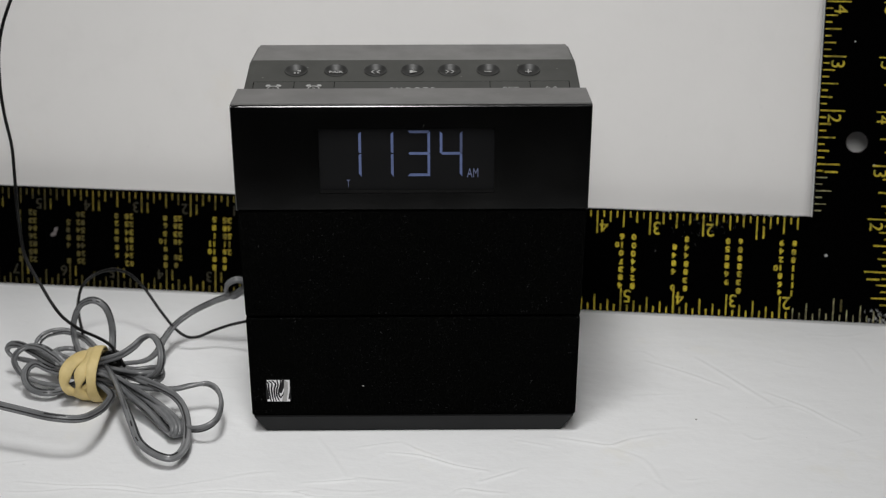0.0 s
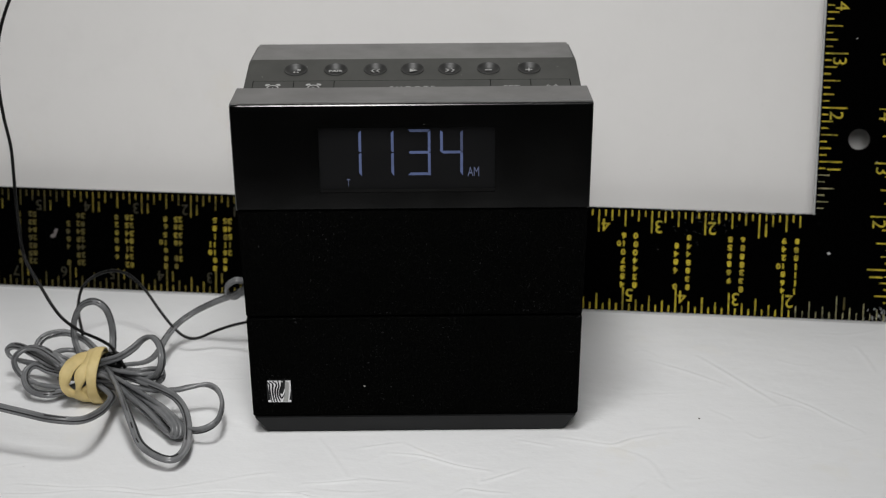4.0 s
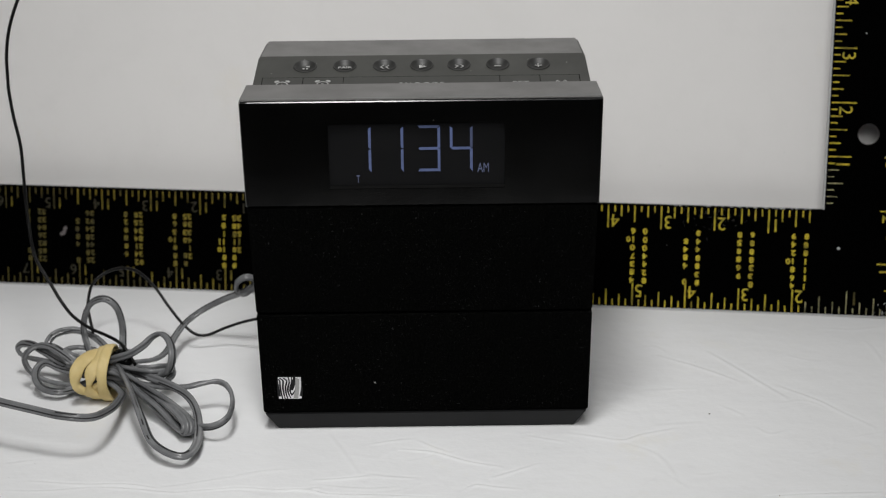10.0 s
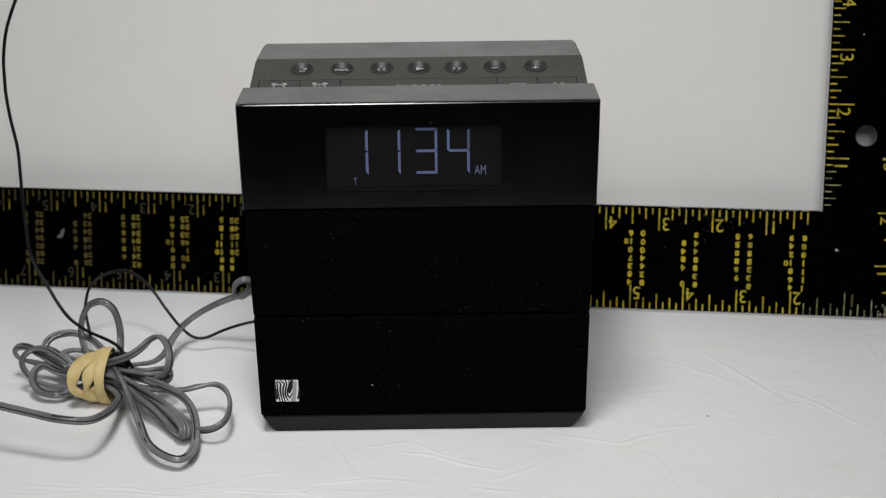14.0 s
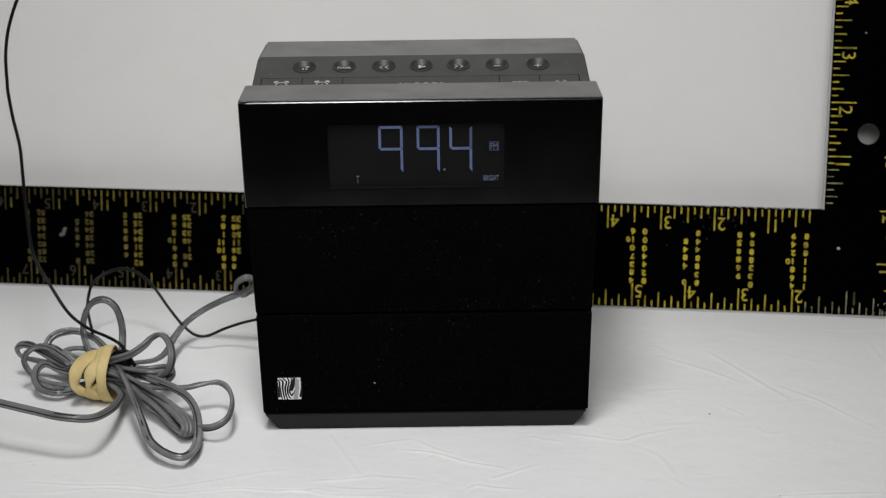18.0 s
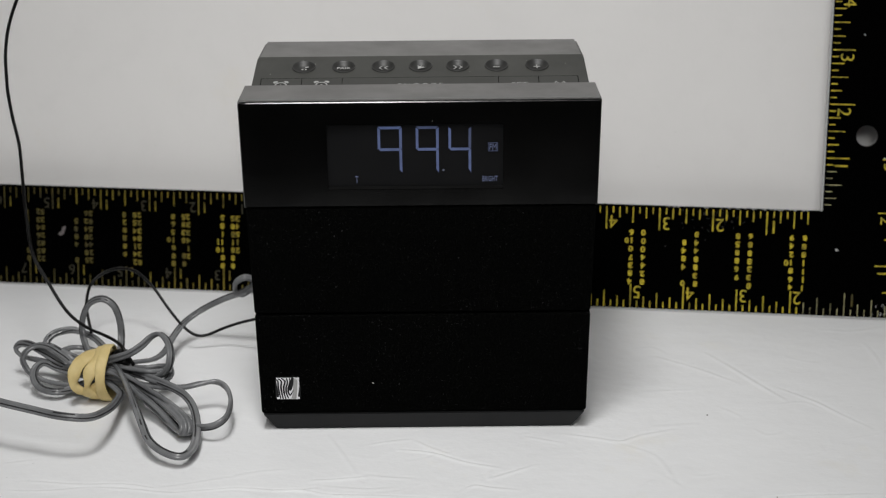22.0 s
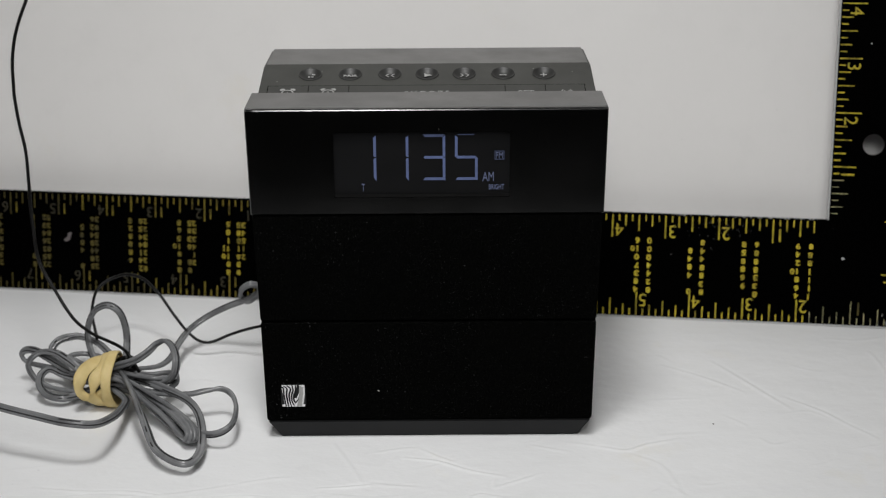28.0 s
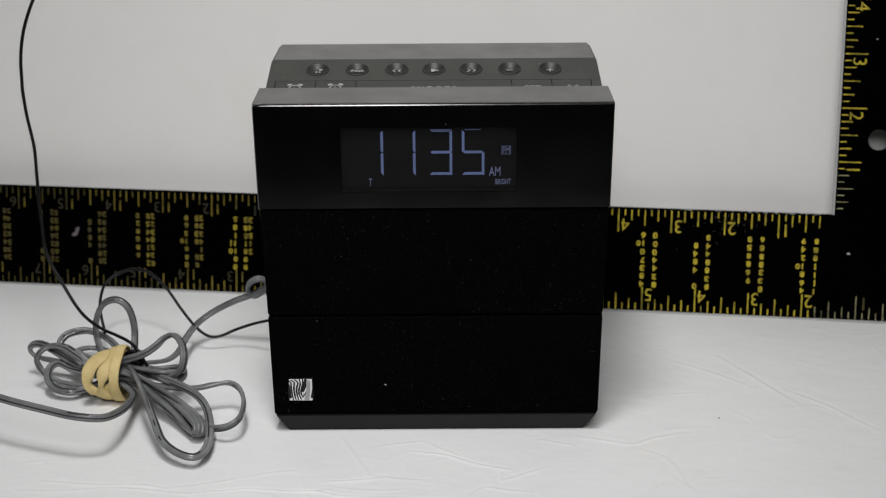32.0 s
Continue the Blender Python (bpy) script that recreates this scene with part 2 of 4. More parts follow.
def prism(bm, pts, axis, a, b, bevel=0.0, seg=2):
    """A polygon swept along an axis from a to b. pts are pairs in the other two axes, in the order x, y, z."""
    def at(p, w):
        q = list(p)
        q.insert("xyz".index(axis), w)
        return Vector(q)
    lo = [bm.verts.new(at(p, a)) for p in pts]
    hi = [bm.verts.new(at(p, b)) for p in pts]
    fs = [bm.faces.new(lo), bm.faces.new(hi[::-1])]
    n = len(pts)
    for i in range(n):
        fs.append(bm.faces.new((lo[i], lo[(i + 1) % n], hi[(i + 1) % n], hi[i])))
    if bevel:
        bmesh.ops.bevel(bm, geom=list({e for f in fs for e in f.edges}), offset=bevel, segments=seg, affect="EDGES", profile=0.6)
    return bm


def text_mesh(body, size, depth=0.0002, width=None, bold=0.0, spread=1.0):
    """Flat letters in the built-in font, centred, in the x-z plane, facing -y."""
    cu = bpy.data.curves.new("letters", "FONT")
    cu.body, cu.size, cu.align_x, cu.align_y, cu.extrude, cu.offset = body, size, "CENTER", "CENTER", depth / 2, bold
    cu.resolution_u, cu.space_character = 4, spread
    ob = bpy.data.objects.new("letters", cu)
    scene.collection.objects.link(ob)
    bpy.context.view_layer.update()
    me = bpy.data.meshes.new_from_object(ob.evaluated_get(bpy.context.evaluated_depsgraph_get()))
    bpy.data.objects.remove(ob)
    bpy.data.curves.remove(cu)
    xs = [v.co.x for v in me.vertices]
    ys = [v.co.y for v in me.vertices]
    k = width / (max(xs) - min(xs)) if width else 1.0
    cx, cy = (max(xs) + min(xs)) / 2, (max(ys) + min(ys)) / 2
    for v in me.vertices:
        v.co = Vector(((v.co.x - cx) * k, -v.co.z, v.co.y - cy))
    return me


def letters(name, body, size, material, parent, at, label="", width=None, bold=0.0, spread=1.0):
    me = text_mesh(body, size, width=width, bold=bold, spread=spread)
    me.materials.clear()
    me.materials.append(material)
    return part(name, me, material, parent, label, at=at)


def spline(points, per=10, closed=False):
    """A smooth curve (Catmull-Rom) through the points."""
    p = [Vector(q) for q in points]
    n = len(p)
    out = []
    for i in range(n if closed else n - 1):
        a = p[(i - 1) % n] if closed or i > 0 else p[0] * 2 - p[1]
        b, c = p[i], p[(i + 1) % n]
        d = p[(i + 2) % n] if closed or i + 2 < n else c * 2 - b
        for k in range(per):
            t = k / per
            out.append(0.5 * ((2 * b) + (c - a) * t + (2 * a - 5 * b + 4 * c - d) * t * t + (3 * b - a - 3 * c + d) * t ** 3))
    if not closed:
        out.append(p[-1])
    return out


def sweep(bm, path, profile, roll=lambda s: 0.0, closed=False, start=(0, 0, 1), marks=None):
    """A profile (pairs, across and up) carried along a path with little twist; roll(s) turns it, in radians."""
    n = len(path)
    up = Vector(start)
    rings = []
    for i, q in enumerate(path):
        a = path[(i - 1) % n] if closed or i else path[0]
        b = path[(i + 1) % n] if closed or i < n - 1 else path[-1]
        t = (b - a).normalized()
        up = (up - t * up.dot(t)).normalized()
        side = t.cross(up)
        r = roll(i / max(1, n - 1))
        e, f = side * math.cos(r) + up * math.sin(r), up * math.cos(r) - side * math.sin(r)
        rings.append([bm.verts.new(q + e * x + f * z) for x, z in profile])
    m = len(profile)
    for i in range(n if closed else n - 1):
        ra, rb = rings[i], rings[(i + 1) % n]
        for j in range(m):
            f = bm.faces.new((ra[j], ra[(j + 1) % m], rb[(j + 1) % m], rb[j]))
            f.smooth = True
            if marks:
                f.material_index = marks(i, j)
    if not closed:
        bm.faces.new(rings[0][::-1])
        bm.faces.new(rings[-1])
    return bm


def circle(r, n):
    return [(r * math.cos(2 * math.pi * k / n), r * math.sin(2 * math.pi * k / n)) for k in range(n)]


# ---- the room that closes the place, the table and its white sheet, the board ----
# unseen room added; near-black surfaces keep reflections in the gloss front dark
def room():
    def slab(name, *a, mat=M_WALL):
        bm = bmesh.new()
        box(bm, *a)
        return tagged(new(name, mesh_of(name, bm, mat)), "plain near-black unseen room surface beyond the table", "room", kind="structure")
    slab("floor", -2.2, 2.2, -2.2, 2.2, -0.85, -0.75, mat=M_FLOOR)
    slab("ceiling", -2.2, 2.2, -2.2, 2.2, 1.75, 1.85)
    slab("wall_north", -2.3, 2.3, 2.2, 2.3, -0.75, 1.75)
    slab("wall_south", -2.3, 2.3, -2.3, -2.2, -0.75, 1.75)
    slab("wall_east", 2.2, 2.3, -2.2, 2.2, -0.75, 1.75)
    slab("wall_west", -2.3, -2.2, -2.2, 2.2, -0.75, 1.75)


def table():
    t = thing("table", "plain table under the white sheet", "table", pose(0, 0, 0))
    bm = bmesh.new()
    box(bm, -0.70, 0.70, -0.27, 0.48, -0.036, -0.0035, 0.003)
    part("tabletop", bm, M_TABLE, t)
    for x in (-0.64, 0.64):
        for y in (-0.22, 0.42):
            bm = bmesh.new()
            box(bm, x - 0.03, x + 0.03, y - 0.03, y + 0.03, -0.75, -0.036, 0.004)
            part("leg", bm, M_TABLE, t)


# creases of the sheet: from, to, height and width in metres
CREASES_RIGHT = [
    ([(0.127, 0.075), (0.136, 0.058), (0.145, 0.040), (0.153, 0.025)], 0.0006, 0.0024),
    ([(0.151, 0.038), (0.165, 0.023), (0.173, 0.010), (0.182, -0.003)], 0.0006, 0.0022),
    ([(0.104, 0.071), (0.121, 0.057), (0.136, 0.042)], 0.00045, 0.0024),
    ([(0.057, -0.005), (0.069, -0.009), (0.079, -0.012), (0.088, -0.007), (0.102, -0.002)], 0.0006, 0.0022),
    ([(0.078, -0.014), (0.091, -0.025), (0.096, -0.047)], 0.0003, 0.0024),
    ([(0.125, -0.060), (0.140, -0.058), (0.172, -0.057)], 0.0008, 0.0018),
    ([(0.202, 0.084), (0.203, 0.071), (0.203, 0.056)], 0.0004, 0.0024),
    ([(0.094, 0.034), (0.109, 0.035), (0.117, 0.035)], 0.0002, 0.0022),
    ([(0.123, 0.019), (0.129, 0.012), (0.131, 0.009)], 0.0003, 0.0024),
    ([(0.134, -0.002), (0.139, -0.008), (0.147, -0.005)], 0.00025, 0.0024),
    ([(0.185, 0.100), (0.201, 0.098), (0.217, 0.103)], 0.0003, 0.003),
    ([(0.090, -0.038), (0.095, -0.046), (0.098, -0.050)], 0.00025, 0.0026),
]
CREASES_FRONT = [
    ([(-0.010, -0.017), (0.003, -0.020), (0.016, -0.028), (0.029, -0.033)], 0.0008, 0.0018),
    ([(-0.004, -0.009), (0.002, -0.015), (0.010, -0.021)], 0.0005, 0.0018),
    ([(0.025, -0.042), (0.034, -0.037), (0.044, -0.031)], 0.0005, 0.002),
    ([(0.014, -0.052), (0.019, -0.047), (0.026, -0.049), (0.036, -0.051)], 0.0006, 0.0018),
    ([(-0.043, -0.042), (-0.032, -0.041), (-0.022, -0.039)], 0.0007, 0.0016),
    ([(-0.040, -0.002), (-0.033, -0.019), (-0.026, -0.037)], 0.0003, 0.0022),
    ([(-0.022, -0.038), (-0.013, -0.040), (-0.004, -0.041)], 0.0004, 0.002),
    ([(-0.023, -0.013), (-0.014, -0.010), (-0.005, -0.008)], 0.00035, 0.002),
    ([(0.041, -0.007), (0.048, -0.010), (0.056, -0.013)], 0.0004, 0.002),
    ([(-0.041, -0.046), (-0.023, -0.049), (-0.011, -0.048)], 0.0003, 0.002),
    ([(0.025, -0.042), (0.025, -0.038), (0.026, -0.035)], 0.0003, 0.002),
]
CREASES_LEFT = [
    ([(-0.153, -0.040), (-0.132, -0.043), (-0.115, -0.043), (-0.103, -0.046)], 0.0007, 0.0015),
    ([(-0.103, -0.046), (-0.093, -0.044), (-0.080, -0.040), (-0.070, -0.037)], 0.0003, 0.002),
    ([(-0.161, -0.047), (-0.147, -0.048), (-0.137, -0.047), (-0.126, -0.045)], 0.0004, 0.0016),
    ([(-0.126, -0.045), (-0.111, -0.047), (-0.096, -0.050), (-0.089, -0.049)], 0.0006, 0.0015),
    ([(-0.089, -0.049), (-0.079, -0.048), (-0.072, -0.047), (-0.064, -0.048), (-0.053, -0.050)], 0.0009, 0.0014),
    ([(-0.056, -0.049), (-0.044, -0.050), (-0.036, -0.053), (-0.017, -0.054)], 0.001, 0.0014),
    ([(-0.017, -0.054), (0.000, -0.056), (0.010, -0.057)], 0.0008, 0.0014),
    ([(-0.056, -0.049), (-0.047, -0.049), (-0.040, -0.048)], 0.0006, 0.0015),
    ([(-0.072, -0.037), (-0.061, -0.034), (-0.053, -0.033)], 0.0003, 0.0022),
    ([(-0.166, -0.026), (-0.158, -0.024), (-0.151, -0.022)], 0.00025, 0.0022),
]


def sheet():
    """One white sheet over the whole table, with fine creases."""
    def axis(lo, hi, a, b, fine, coarse):
        v = list(np.arange(lo, a, coarse)) + list(np.arange(a, b, fine)) + list(np.arange(b, hi, coarse)) + [hi]
        return np.array(v)
    xs = axis(-0.70, 0.70, -0.22, 0.23, 0.0007, 0.02)
    ys = axis(-0.27, 0.48, -0.07, 0.16, 0.00065, 0.02)
    X, Y = np.meshgrid(xs, ys, indexing="ij")
    Z = np.zeros_like(X)
    rr = random.Random(11)
    small = []
    for _ in range(40):
        x, y, t, ln = rr.uniform(-0.2, 0.2), rr.uniform(-0.065, 0.14), rr.gauss(0.0, 0.35), rr.uniform(0.008, 0.035)
        m = (x + ln * 0.5 * math.cos(t), y + ln * 0.5 * math.sin(t))
        u = t + rr.gauss(0.0, 0.5)
        small.append(([(x, y), m, (m[0] + ln * 0.5 * math.cos(u), m[1] + ln * 0.5 * math.sin(u))], rr.uniform(0.00010, 0.00026), rr.uniform(0.0014, 0.0030)))
    for line, h, w in CREASES_RIGHT + CREASES_FRONT + CREASES_LEFT + small:
        h, w = h * 0.60, w * 0.44
        path = spline([(p, q, 0.0) for p, q in line], 6)
        n = len(path)
        px, py = [p.x for p in path], [p.y for p in path]
        i0, i1 = np.searchsorted(xs, (min(px) - 0.008, max(px) + 0.008))
        j0, j1 = np.searchsorted(ys, (min(py) - 0.008, max(py) + 0.008))
        U, V = X[i0:i1, j0:j1], Y[i0:i1, j0:j1]
        best, low = np.full(U.shape, 9.0), np.zeros_like(U)
        for i in range(n - 1):
            (ax, ay), (bx, by) = path[i].xy, path[i + 1].xy
            dx, dy = bx - ax, by - ay
            s = np.clip(((U - ax) * dx + (V - ay) * dy) / (dx * dx + dy * dy), 0, 1)
            d = np.hypot(U - ax - s * dx, V - ay - s * dy)
            side = np.sign((U - ax) * dy - (V - ay) * dx)
            near = d < best
            best = np.where(near, d, best)
            fade = np.sin(math.pi * np.clip((i + s + 0.5) / n, 0, 1)) ** 0.6
            low = np.where(near, fade * side, low)
        side = np.sign(low) * best
        Z[i0:i1, j0:j1] += h * np.abs(low) * (np.exp(-(best / w) ** 2) - 0.5 * np.exp(-((side + 1.6 * w) / w) ** 2))
    Z += 0.00015 * np.sin(X * 61 + 1.3) * np.sin(Y * 47)
    top = [(float(a), float(b), float(c)) for a, b, c in zip(X.ravel(), Y.ravel(), Z.ravel())]
    nx, ny = X.shape
    faces = [(i * ny + j, (i + 1) * ny + j, (i + 1) * ny + j + 1, i * ny + j + 1) for i in range(nx - 1) for j in range(ny - 1)]
    me = bpy.data.meshes.new("white_sheet")
    me.from_pydata(top, [], faces)
    me.materials.append(M_SHEET)
    me.shade_smooth()
    ob = new("white_sheet", me)
    solid = ob.modifiers.new("thickness", "SOLIDIFY")
    solid.thickness, solid.offset = 0.0025, -1
    return tagged(ob, "white creased vinyl sheet covering the table", "sheet", kind="structure")


SQUARE = pose(0.22538, 0.11041, 0.0007, -10.751, 0, -7.835)

# the board leans a little less, so that the tongue of the square rests on it at its top
BOARD = SQUARE @ pose(0, 0.0180, 0.0030, 2.15, 0, 0)


def board():
    bm = bmesh.new()
    box(bm, -0.95, 0.45, 0.0, 0.005, 0.0012, 0.62, 0.0008)
    ob = tagged(new("backdrop", mesh_of("backdrop", bm, M_BOARD)), "white board with faint yellow stains leaning behind the radio", "backdrop", kind="structure")
    ob.matrix_basis = BOARD


room()
table()
sheet()
board()

# ---- framing square ----
INCH = 0.0254


def framing_square():
    sq = thing("framing_square", "black steel framing square with yellow inch marks leaning on the board", "framing square", SQUARE)
    L, H, bw, tw, th = 24 * INCH, 16 * INCH, 2 * INCH, 1.5 * INCH, 0.0026
    # the plate, with a hanging hole through the tongue
    hx, hz, hr, n = -0.766 * INCH, 3.43 * INCH, 0.195 * INCH, 32
    bm = bmesh.new()
    lo, hi = 3.0 * INCH, 4.0 * INCH

    def ring(y):
        rect = []
        for k in range(n):
            a = 2 * math.pi * (k + 0.5) / n
            c, s = math.cos(a), math.sin(a)
            sx = (-hx if c > 0 else tw + hx) / abs(c)
            sz = ((hi - hz) if s > 0 else (hz - lo)) / abs(s)
            d = min(sx, sz)
            rect.append(bm.verts.new((hx + c * d, y, hz + s * d)))
        hole = [bm.verts.new((hx + hr * math.cos(2 * math.pi * (k + 0.5) / n), y, hz + hr * math.sin(2 * math.pi * (k + 0.5) / n))) for k in range(n)]
        return rect, hole
    (ra, ha), (rb, hb) = ring(0), ring(th)
    for k in range(n):
        j = (k + 1) % n
        bm.faces.new((ra[k], ra[j], ha[j], ha[k]))
        bm.faces.new((rb[k], hb[k], hb[j], rb[j]))
        f = bm.faces.new((ha[k], ha[j], hb[j], hb[k]))
        f.material_index = 1
        bm.faces.new((ra[k], rb[k], rb[j], ra[j]))
    # corners that the ring leaves open
    box(bm, -tw, 0, 0.00001, th - 0.00001, 0, lo + 0.0004)
    box(bm, -tw, 0, 0.00001, th - 0.00001, hi - 0.0004, H)
    box(bm, -L, -tw, 0, th, 0, bw)
    for sx in (-tw, 0):
        for sz in (lo, hi):
            box(bm, min(sx, sx + (0.0035 if sx < 0 else -0.0035)), max(sx, sx + (0.0035 if sx < 0 else -0.0035)), 0.00002, th - 0.00002, sz - 0.0035, sz + 0.0035)
    part("plate", bm, [M_ENAMEL, M_CHIP], sq)
    # worn bare edge along the inner sides
    bm = bmesh.new()
    box(bm, -tw - 0.0005, -tw + 0.0002, -0.0001, th, bw, H)
    part("worn_edge", bm, M_STEEL, sq, "worn bare steel inner edge")
    bm = bmesh.new()
    box(bm, -L, 0, -0.0001, th, -0.0005, 0.0004)
    part("worn_edge", bm, M_STEEL, sq, "worn bare steel lower edge")

    def scale(name, count, place, skip=()):
        near, far, farthest, rubbed = bmesh.new(), bmesh.new(), bmesh.new(), bmesh.new()
        for k in range(1, count * 8):
            if k in skip:
                continue
            bm = farthest if k > 116 else far if k > 80 else rubbed if (k < 7 and 'inner_tongue' in name) or (k < 15 and 'outer_blade' in name) else near
            ln = (0.43 if k % 8 == 0 else 0.30 if k % 4 == 0 else 0.21 if k % 2 == 0 else 0.12) * INCH
            ln *= random.uniform(0.93, 1.05)
            a, b = place(k / 8 * INCH, ln)
            w = 0.00029 * random.uniform(0.85, 1.15) * (0.62 if bm == rubbed else 1.0)
            x0, x1, z0, z1 = min(a[0], b[0]), max(a[0], b[0]), min(a[1], b[1]), max(a[1], b[1])
            if x1 - x0 < z1 - z0:
                x0, x1 = x0 - w, x1 + w
            else:
                z0, z1 = z0 - w, z1 + w
            g = 0.00022
            box(bm, x0, x1, -g, 0.0, z0, z1)
        part(name, near, M_YELLOW, sq, "stamped yellow inch scale")
        part(name, far, M_FAR_DIMMED, sq, "worn yellow inch scale, colour dimmed for weaker light")
        if farthest.verts:
            part(name, farthest, M_DIM, sq, "worn inch scale, colour dimmed further for weaker light")
        if rubbed.verts:
            part(name, rubbed, M_RUBBED, sq, "rubbed pale inch scale near the corner")
    i0 = 0.035 * INCH
    scale("outer_blade_scale", 24, lambda s, l: ((-s, i0), (-s, l + i0)))
    scale("inner_blade_scale", 22, lambda s, l: ((-tw - s, bw - i0), (-tw - s, bw - l - i0)), skip=(1,))
    scale("inner_tongue_scale", 13, lambda s, l: ((-tw + i0, bw + s), (-tw + l + i0, bw + s)))
    scale("outer_tongue_scale", 15, lambda s, l: ((-i0, s), (-l - i0, s)), skip=(1, 2))

    size = 0.27 * INCH
    y = -0.0001

    def numeral(k, x, z, turn, material=None):
        # numeral 1 is rubbed; the far left takes the dimmed yellow
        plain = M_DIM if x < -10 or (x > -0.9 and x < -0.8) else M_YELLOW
        letters("numeral", str(k), size * (1.1 if x < -9.5 else 1.3), material or plain, sq, Matrix.Translation((x * INCH, y, z * INCH)) @ pose(0, 0, 0, 0, turn, 0), bold=-0.00004)
    # blade figures stand upside down; figures of two digits straddle their line
    for k in range(1, 24):
        two = k > 9
        if k == 1:
            numeral(k, -0.86, 0.33, 180)
        elif not two:
            numeral(k, -k + 0.12, 0.33, 180)
        else:
            numeral(str(k)[0], -k + 0.12, 0.33, 180, M_FAR_DIMMED)
            numeral(str(k)[1], -k - 0.13, 0.33, 180, M_GHOST)
    for k in range(1, 22):
        if k <= 9:
            numeral(k, -1.5 - k + 0.13, 1.67, 180)
        else:
            numeral(str(k)[0], -1.5 - k + 0.12, 1.67, 180, M_FAR_DIMMED)
            numeral(str(k)[1], -1.5 - k - 0.12, 1.67, 180, M_GHOST)
    for k in range(1, 13):
        numeral(k, -1.5 + 0.30, 2 + k - 0.14, 90)
    for k in range(1, 15):
        numeral(k, -0.31, k - 0.14, 90)

    # rafter tables: columns of seven small stamped figures, upside down like the rest of the blade
    forms = {}

    def form(ch):
        """The outline of one figure, one unit high and as wide as it is stamped."""
        if ch not in forms:
            me = text_mesh(ch, 0.01, 0.0, bold=0.00045)
            xs, zs = [v.co.x for v in me.vertices], [v.co.z for v in me.vertices]
            wide = 0.26 if ch == "1" else 0.76
            kx, kz = wide / (max(xs) - min(xs)), 1.0 / (max(zs) - min(zs))
            forms[ch] = [(v.co.x * kx, v.co.z * kz) for v in me.vertices], [tuple(f.vertices) for f in me.polygons]
            bpy.data.meshes.remove(me)
        return forms[ch]

    def column(x, rows, material, gap=0.105):
        bm = bmesh.new()
        rr = random.Random(int(-x * 1000))
        for i, text in enumerate(rows):
            for j, ch in enumerate(text):
                if ch == " ":
                    continue
                pts, faces = form(ch)
                h = 0.110 * rr.uniform(0.94, 1.06)
                cx, cz = x - j * gap + rr.uniform(-0.006, 0.006), 1.478 - 0.158 * i + rr.uniform(-0.006, 0.006)
                vs = [bm.verts.new(((cx - a * h) * INCH, -0.0002, (cz - b * h) * INCH)) for a, b in pts]
                for f in faces:
                    bm.faces.new([vs[q] for q in f])
        part("figure_column", bm, material, sq)
    single = {2: "9 4 2 10 8 6 4", 3: "8 5 8 8 6 9 _", 4: "_ 8 4 8 4 _ 0", 5: "6 10 0 7 3 8 4", 12: "3 8 6 10 5 2 8", 13: "5 8 1 11 10 8 8", 14: "8 6 5 10 8 8 8",
              15: "8 2 8 8 8 6 _", 16: "_ 5 8 8 4 _ 8", 17: "1 1 1 _ _ 8 8", 18: "4 6 8 10 2 5 8", 19: "8 3 5 8 2 _ 4"}
    twin = {2: "8 8 8 1 1 1 1", 3: "6 8 8 8 3 3 8", 4: "8 4 4 8 8 3 8", 5: "0 0 0 4 4 2 8", 12: "28 34 52 84 26 35 48", 13: "35 48 58 11 28 _8 _8", 14: "25 38 33 48 1_ 28 _8",
            15: "28 25 34 84 21 24 82", 16: "36 82 54 28 44 28 25", 17: "52 33 84 26 82 85 22", 18: "28 46 35 82 54 38 26", 19: "84 35 28 52 36 48 25"}
    for k in single:
        # columns darken leftwards in colour, for the weaker light there
        mat = M_DIM if k > 15 else M_FAR_DIMMED if k > 13 else M_FIGURE_DIMMED if k > 10 else M_FIGURE
        clean = lambda text: [w.replace("_", " ") for w in text.split()]
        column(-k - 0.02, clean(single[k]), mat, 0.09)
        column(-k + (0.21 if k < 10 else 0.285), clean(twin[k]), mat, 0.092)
    # scratches round the corner
    bm = bmesh.new()
    rr = random.Random(5)
    for q in range(46):
        x, z = -abs(rr.gauss(0.06, 0.22)) * INCH, abs(rr.gauss(0.05, 0.12)) * INCH
        t, ln, w = rr.uniform(0.6, 2.3), rr.uniform(0.02, 0.09) * INCH, rr.uniform(0.0001, 0.00022)
        dx, dz = math.cos(t), math.sin(t)
        prism(bm, [(x - dz * w, z + dx * w), (x + dx * ln, z + dz * ln), (x + dz * w, z - dx * w)], "y", -0.00012, 0.0)
    part("scratches", bm, M_STEEL, sq, "bare scratches at the worn corner")
    bm = bmesh.new()
    for q in range(60):
        x, z = rr.gauss(-3.45, 0.28) * INCH, (1.97 - abs(rr.gauss(0.0, 0.22))) * INCH
        t, ln, w = rr.uniform(0.3, 2.8), rr.uniform(0.02, 0.07) * INCH, rr.uniform(0.00004, 0.00010)
        dx, dz = math.cos(t), -math.sin(t)
        prism(bm, [(x - dz * w, z + dx * w), (x + dx * ln, z + dz * ln), (x + dz * w, z - dx * w)], "y", -0.00026, 0.0)
    part("scratches", bm, M_CASE, sq, "dull scuffs beside the inner scale")
    bm = bmesh.new()
    for q in range(26):
        x, w, h = rr.uniform(-4.4, -1.6) * INCH, rr.uniform(0.0003, 0.0012), rr.uniform(0.0002, 0.0006)
        prism(bm, [(x - w, bw + 0.0001), (x + w, bw + 0.0001), (x + w * rr.uniform(-0.5, 0.9), bw - h)], "y", -0.00015, 0.0)
